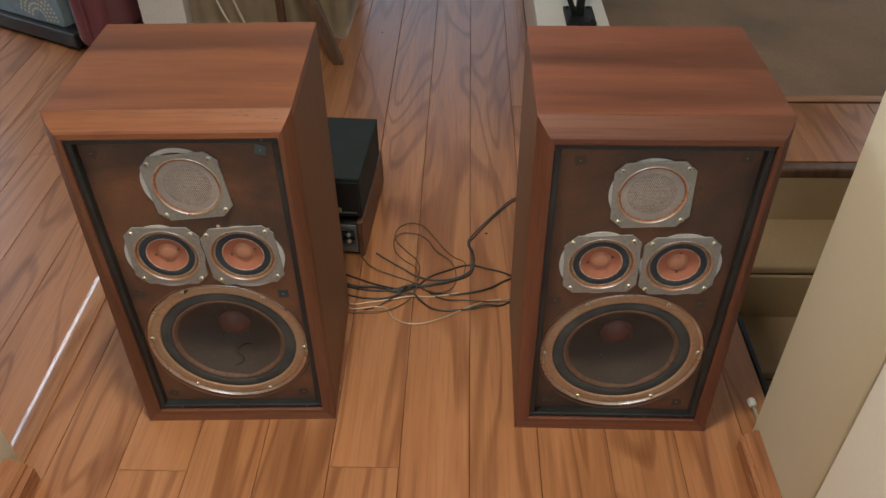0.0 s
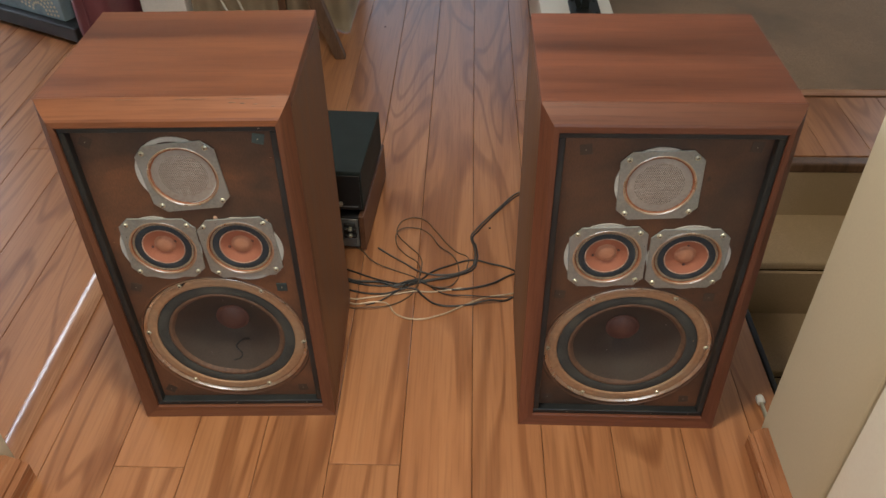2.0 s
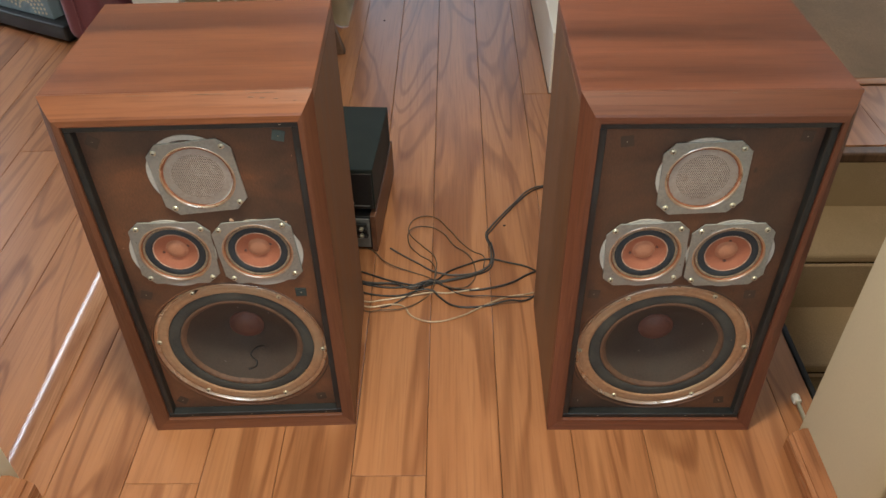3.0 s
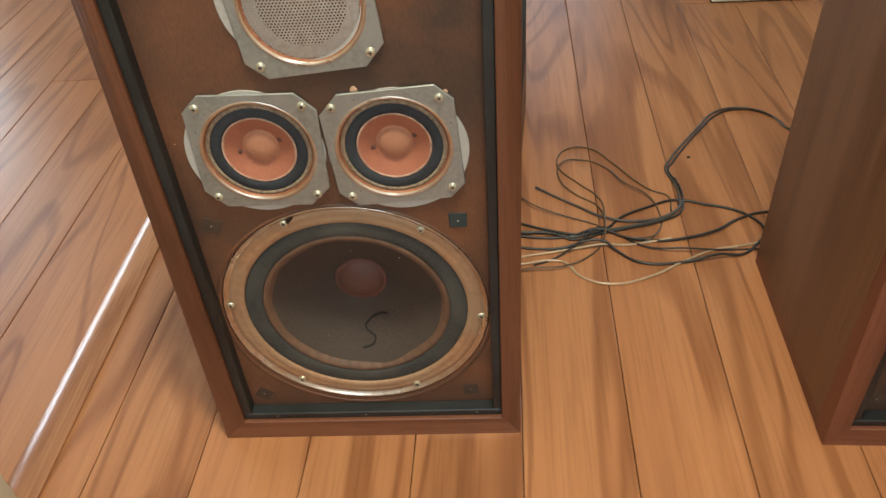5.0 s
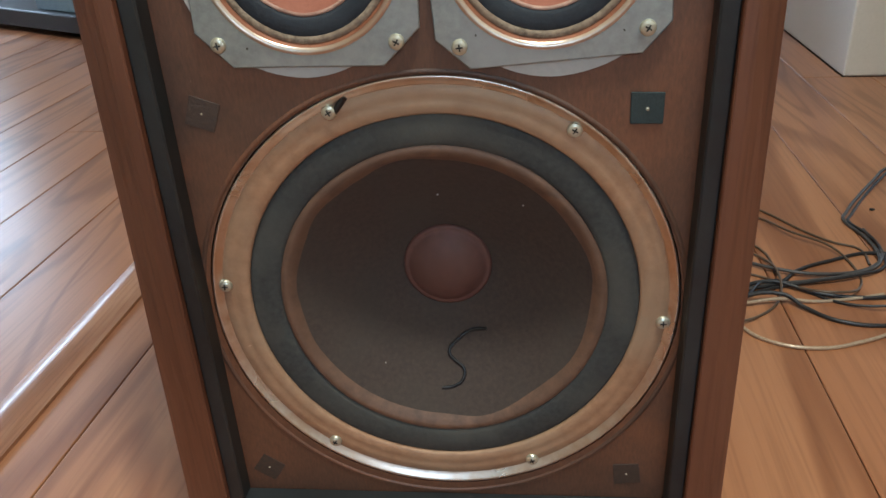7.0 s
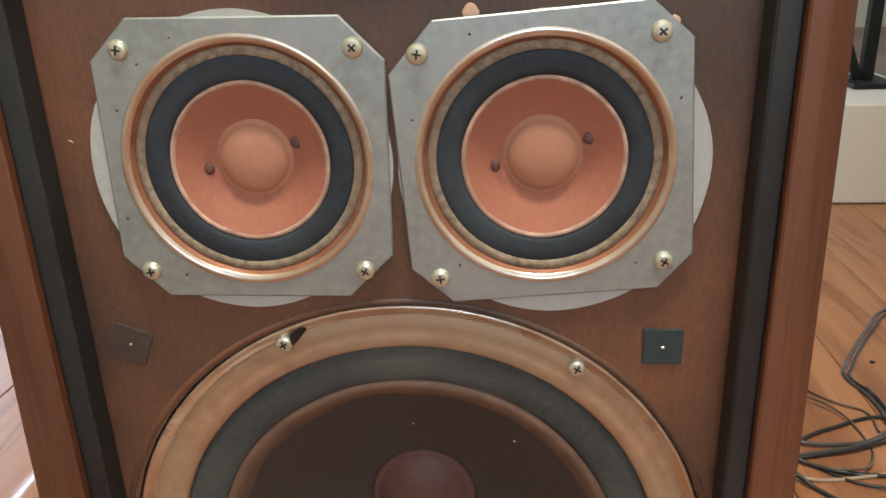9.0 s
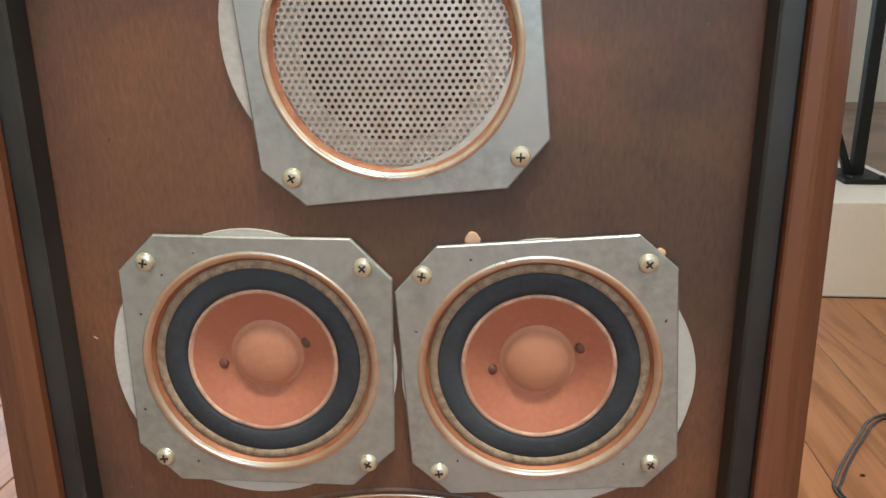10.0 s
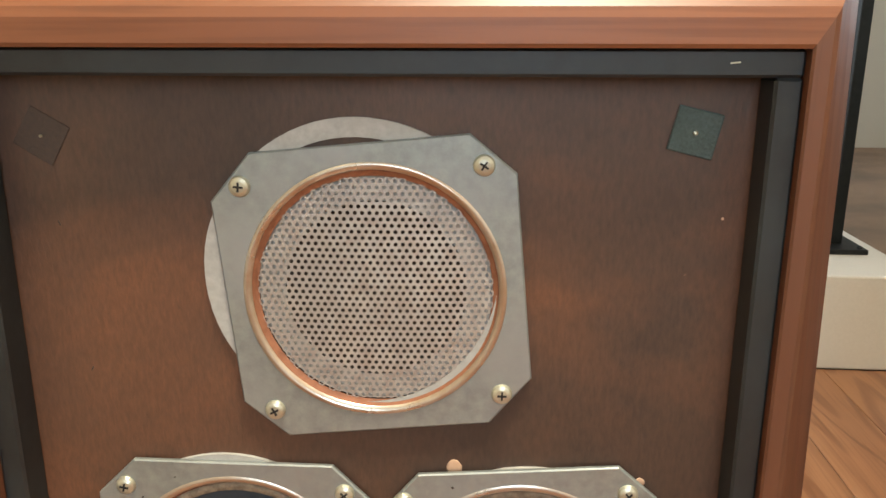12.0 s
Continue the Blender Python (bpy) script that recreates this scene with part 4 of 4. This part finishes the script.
# ---- wires on the floor ----
WIRES = [
    ("thin brown cord looped on the floor", CABLE_OLIVE, 0.0017, [(0.553, 0.424), (0.552, 0.489), (0.519, 0.539), (0.492, 0.58), (0.487, 0.608), (0.511, 0.652), (0.55, 0.652), (0.588, 0.601), (0.623, 0.538), (0.646, 0.509), (0.67, 0.491), (0.668, 0.449)]),
    ("dark grey speaker cable on the floor", CABLE_GREY, 0.0025, [(0.442, 0.526), (0.472, 0.502), (0.51, 0.47), (0.554, 0.432), (0.611, 0.421), (0.669, 0.443), (0.693, 0.479), (0.692, 0.537)]),
    ("thin dark cable across the floor", CABLE_BLACK, 0.0018, [(0.425, 0.319), (0.454, 0.331), (0.495, 0.356), (0.55, 0.409), (0.566, 0.394), (0.61, 0.355), (0.67, 0.341), (0.732, 0.343), (0.787, 0.343)]),
    ("grey twin speaker wire coiled on the floor", CABLE_GREY, 0.0026, [(0.962, 0.682), (0.937, 0.695), (0.925, 0.732), (0.895, 0.766), (0.859, 0.777), (0.828, 0.771), (0.802, 0.752), (0.776, 0.717), (0.732, 0.657), (0.693, 0.598), (0.682, 0.576), (0.689, 0.522), (0.688, 0.480), (0.677, 0.448), (0.639, 0.424), (0.580, 0.407), (0.541, 0.400), (0.494, 0.386), (0.453, 0.400), (0.381, 0.410), (0.341, 0.442)]),
    ("grey twin speaker wire coiled on the floor", CABLE_BLACK, 0.0022, [(0.966, 0.675), (0.941, 0.688), (0.929, 0.725), (0.899, 0.759), (0.863, 0.770), (0.832, 0.764), (0.806, 0.744), (0.781, 0.710), (0.736, 0.651), (0.698, 0.592), (0.686, 0.570), (0.694, 0.516), (0.693, 0.473), (0.682, 0.443), (0.644, 0.418), (0.585, 0.402), (0.545, 0.394), (0.499, 0.379), (0.458, 0.394), (0.386, 0.404), (0.346, 0.435)]),
    ("thin brown cord looped on the floor", CABLE_OLIVE, 0.0017, [(0.385, 0.536), (0.400, 0.521), (0.438, 0.465), (0.492, 0.440), (0.537, 0.417), (0.553, 0.400), (0.606, 0.370), (0.639, 0.399), (0.647, 0.448), (0.634, 0.490), (0.600, 0.528), (0.571, 0.588), (0.536, 0.612), (0.494, 0.595), (0.487, 0.550), (0.510, 0.507), (0.545, 0.470), (0.550, 0.409), (0.541, 0.371), (0.516, 0.338), (0.472, 0.311), (0.427, 0.306), (0.389, 0.312), (0.346, 0.376)]),
    ("black speaker cable on the floor", CABLE_BLACK, 0.0026, [(0.798, 0.367), (0.808, 0.395), (0.794, 0.426), (0.773, 0.445), (0.729, 0.463), (0.682, 0.478), (0.627, 0.459), (0.580, 0.434), (0.550, 0.404), (0.514, 0.392), (0.461, 0.404), (0.378, 0.443), (0.331, 0.467)]),
    ("black speaker cable on the floor", CABLE_BLACK, 0.0028, [(0.870, 0.425), (0.820, 0.436), (0.772, 0.419), (0.731, 0.389), (0.684, 0.374), (0.625, 0.370), (0.580, 0.382), (0.541, 0.400), (0.482, 0.386), (0.382, 0.401), (0.326, 0.432)]),
    ("black speaker cable on the floor", CABLE_BLACK, 0.0027, [(0.798, 0.367), (0.759, 0.331), (0.715, 0.323), (0.663, 0.315), (0.592, 0.319), (0.560, 0.347), (0.541, 0.365), (0.463, 0.357), (0.384, 0.371), (0.326, 0.402)]),
    ("clear speaker wire with a copper core on the floor", CABLE_CLEAR, 0.0023, [(0.831, 0.370), (0.761, 0.351), (0.715, 0.343), (0.663, 0.318), (0.605, 0.285), (0.542, 0.270), (0.498, 0.288), (0.474, 0.324), (0.455, 0.329), (0.388, 0.326), (0.346, 0.371)]),
    ("clear speaker wire with a copper core on the floor", CABLE_CLEAR, 0.0023, [(0.653, 0.372), (0.619, 0.368), (0.574, 0.362), (0.541, 0.362), (0.496, 0.355), (0.432, 0.345), (0.387, 0.342), (0.346, 0.376)]),
]
for k, (label, mat, r, pts) in enumerate(WIRES):
    tube("speaker_wire", [(x, y, r * 0.88 + 0.004 * max(0.0, math.sin(i * 1.7 + k * 2.1)) * (k % 3)) for i, (x, y) in enumerate(pts)], r * 0.88, mat, None, label, "cable", "wires between the loudspeakers")

# small dark crumbs on the floor
for x, y in ((0.3834, 1.883), (0.7315, 0.609)):
    bm = bmesh.new()
    bmesh.ops.create_icosphere(bm, subdivisions=1, radius=0.004, matrix=Matrix.Translation((x, y, 0.0015)) @ Matrix.Diagonal((1, 0.7, 0.5, 1)))
    tagged(finish(bm, "crumb", DARK), "small dark crumb lying on the floor", "crumb", "crumbs on the floor")

# ---- furniture behind ----
stand = thing("media_stand", "low black stand on the wooden floor", "stand", pose(-0.7705, 1.733, 0, 0, 0, -29.3))
part("body", box(-1.1, 0.0, 0.02, 0.02, 0.45, 0.075, 0.006), AMP_BLACK, stand)
for px in (-1.05, -0.05):
    for py in (0.03, 0.39):
        part("foot", box(px, py, 0, px + 0.04, py + 0.04, 0.0199), AMP_BLACK, stand)
gift = thing("patterned_box", "pale blue box with printed fans of cream dots", "box", pose(-0.7705, 1.733, 0.0755, 0, 0, -29.3))
part("body", box(-0.62, 0.03, 0, -0.06, 0.40, 0.20, 0.004), TEAL, gift)
for ring in range(4):
    for k in range(9 + 3 * ring):
        a = math.pi * (0.02 + 0.9 * k / (8 + 3 * ring))
        px, pz = -0.19 + (0.040 + 0.020 * ring) * math.cos(a), 0.012 + (0.040 + 0.020 * ring) * math.sin(a)
        part("printed_dot", lathe([(0.0055, 0.0302), (0.005, 0.0288), (0, 0.0285)], px, pz, 10), PALE_DOT, gift)

chair = thing("leather_armchair", "maroon leather armchair with a rounded arm", "armchair", pose(-0.742, 1.700, 0, 0, 0, -8))
part("arm", box(0.0, 0.0, 0.02, 0.14, 0.62, 0.56, 0.05, 5), LEATHER, chair, smooth=True)
part("seat", box(0.0, 0.64, 0.05, 0.52, 1.1, 0.40, 0.04, 4), LEATHER, chair, smooth=True)
tube("piping", [(0.07, -0.004, 0.03), (0.072, -0.006, 0.2), (0.06, -0.004, 0.4), (0.075, 0.02, 0.55)], 0.004, LEATHER, chair)
for px, py in ((0.05, 0.04), (0.05, 0.54), (0.06, 0.72), (0.44, 0.72), (0.44, 1.0)):
    part("foot", box(px, py, 0.0, px + 0.04, py + 0.04, 0.06), CHAIR_WOOD, chair, "short dark foot")

white = tagged(finish(box(0, 0, 0, 0.173, 0.12, 0.35, 0.003), "storage_box", FRAME_WHITE, m=pose(-0.543, 1.874, 0, 0, 0, -2)), "plain white storage box on the floor", "box")

cover = thing("slipcovered_chair", "beige cloth-covered chair on dark splayed wooden legs", "chair", pose(0, 0.085, 0))
bm = bmesh.new()
rows = []
for iz in range(9):
    z = 0.003 + 0.5 * iz / 8
    row = []
    for i in range(91):
        s = i / 90
        x = -0.36 + 0.61 * s
        yv = 1.82 - 0.055 * s + (0.010 - 0.005 * iz / 8) * math.sin(s * 44 + 0.7 * math.sin(iz * 0.7)) + 0.01 * math.sin(s * 17)
        row.append(bm.verts.new((x, yv, z)))
    row += [bm.verts.new((0.25 + 0.02 * j / 6, 1.765 + 0.09 * j, z)) for j in range(1, 7)]
    rows.append(row)
for p, q in zip(rows, rows[1:]):
    for i in range(len(p) - 1):
        bm.faces.new((p[i], p[i + 1], q[i + 1], q[i]))
bmesh.ops.solidify(bm, geom=bm.faces[:], thickness=0.012)
part("skirt", bm, CLOTH, cover, "pleated beige cloth", True)
part("seat", box(-0.34, 1.86, 0.38, 0.25, 2.3, 0.5, 0.03, 3), CLOTH, cover, smooth=True)


def chair_leg(x0, y0, x1, y1, z1, r0, r1):
    bm = bmesh.new()
    lo = [bm.verts.new((x0 + sx * r0, y0 + sy * r0, 0)) for sx, sy in ((-1, -1), (1, -1), (1, 1), (-1, 1))]
    hi = [bm.verts.new((x1 + sx * r1, y1 + sy * r1, z1)) for sx, sy in ((-1, -1), (1, -1), (1, 1), (-1, 1))]
    bm.faces.new(lo)
    bm.faces.new(hi)
    for i in range(4):
        bm.faces.new((lo[i], lo[(i + 1) % 4], hi[(i + 1) % 4], hi[i]))
    bmesh.ops.bevel(bm, geom=bm.edges[:], offset=0.004, segments=2, affect="EDGES", profile=0.5)
    return part("leg", bm, CHAIR_WOOD, cover, "dark splayed wooden leg")


chair_leg(0.2365, 1.539, 0.06, 1.65, 0.45, 0.019, 0.032)
chair_leg(0.005, 1.755, 0.005, 1.755, 0.45, 0.014, 0.016)
for k, pts in enumerate(([(-0.247, 1.79, 0.30), (-0.210, 1.78, 0.17), (-0.173, 1.76, 0.10), (-0.137, 1.77, 0.05), (-0.116, 1.81, 0.004)], [(-0.179, 1.81, 0.30), (-0.158, 1.80, 0.18), (-0.131, 1.79, 0.10), (-0.116, 1.80, 0.03), (-0.105, 1.83, 0.004)])):
    tube("power_cord", pts, 0.004, CABLE_WHITE, None, "white power cord hanging to the floor", "cord", "white cords")

# ---- floor planks ----
PLANK_W, GAP = 0.1388, 0.0011
plank_meshes = {}


def plank_mesh(w, length):
    k = (round(w, 3), round(length, 2))
    if k not in plank_meshes:
        bm = bmesh.new()
        c = 0.0012
        ins = [(c, c, 0), (w - c, c, 0), (w - c, length - c, 0), (c, length - c, 0)]
        out = [(0, 0, -c * 0.7), (w, 0, -c * 0.7), (w, length, -c * 0.7), (0, length, -c * 0.7)]
        low_ = [(x, y, -0.008) for x, y, _ in out]
        a, b, d = ([bm.verts.new(v) for v in lst] for lst in (ins, out, low_))
        bm.faces.new(a)
        for i in range(4):
            j = (i + 1) % 4
            bm.faces.new((a[i], b[i], b[j], a[j]))
            bm.faces.new((b[i], d[i], d[j], b[j]))
        bmesh.ops.recalc_face_normals(bm, faces=bm.faces)
        me = bpy.data.meshes.new("plank")
        bm.to_mesh(me)
        bm.free()
        me.materials.append(FLOOR_WOOD)
        plank_meshes[k] = me
    return plank_meshes[k]


def lay(x0, x1, y0, y1, first_joint, turn=pose(0, 0, 0)):
    """One row of planks along y between y0 and y1, with a joint at first_joint."""
    L = 3.2
    j = first_joint - L * math.ceil((first_joint - y0) / L)
    while j < y1:
        a, b = max(j, y0), min(j + L, y1)
        if b - a > 0.01:
            ob = new("plank", plank_mesh(x1 - x0 - GAP, b - a - GAP))
            ob.parent = floor
            ob.matrix_basis = turn @ pose(x0 + GAP / 2, a + GAP / 2, random.uniform(-0.0002, 0.0))
        j += L


random.seed(5)
KNOWN = {-2: -0.62, -1: -0.1235, 0: -0.55, 1: -0.48, 2: -0.1074, 3: -0.52, 4: -0.66, 5: -0.45, 6: -0.58, 7: -0.7, 8: -0.5}
for k in range(-3, 9):
    xa, xb = 0.112 + PLANK_W * k, 0.112 + PLANK_W * (k + 1)
    xa, xb = max(xa, -0.262), min(xb, WALL_R + 0.063)
    if xb - xa > 0.01:
        joint = KNOWN.get(k, random.uniform(0, 1.2))
        lay(xa, xb, -2.6, 5.0 if xb < 0.879 else (1.320 if xa < 1.1 else 1.353), joint)
        if xa < 0.879 < xb:
            lay(xa, 0.8885, 1.3205, 5.0, joint)
LEFT = pose(-0.265, 0, 0, 0, 0, 1.05) @ pose(0.265, 0, 0)
for k in range(15):
    lay(-0.264 - PLANK_W * (k + 1), -0.264 - PLANK_W * k, -0.11, 5.0, random.uniform(0, 3.2), LEFT)
for k in range(8):
    lay(WALL_R + 0.064 + PLANK_W * k, WALL_R + 0.064 + PLANK_W * (k + 1), 0.999, 1.353, 5.0)
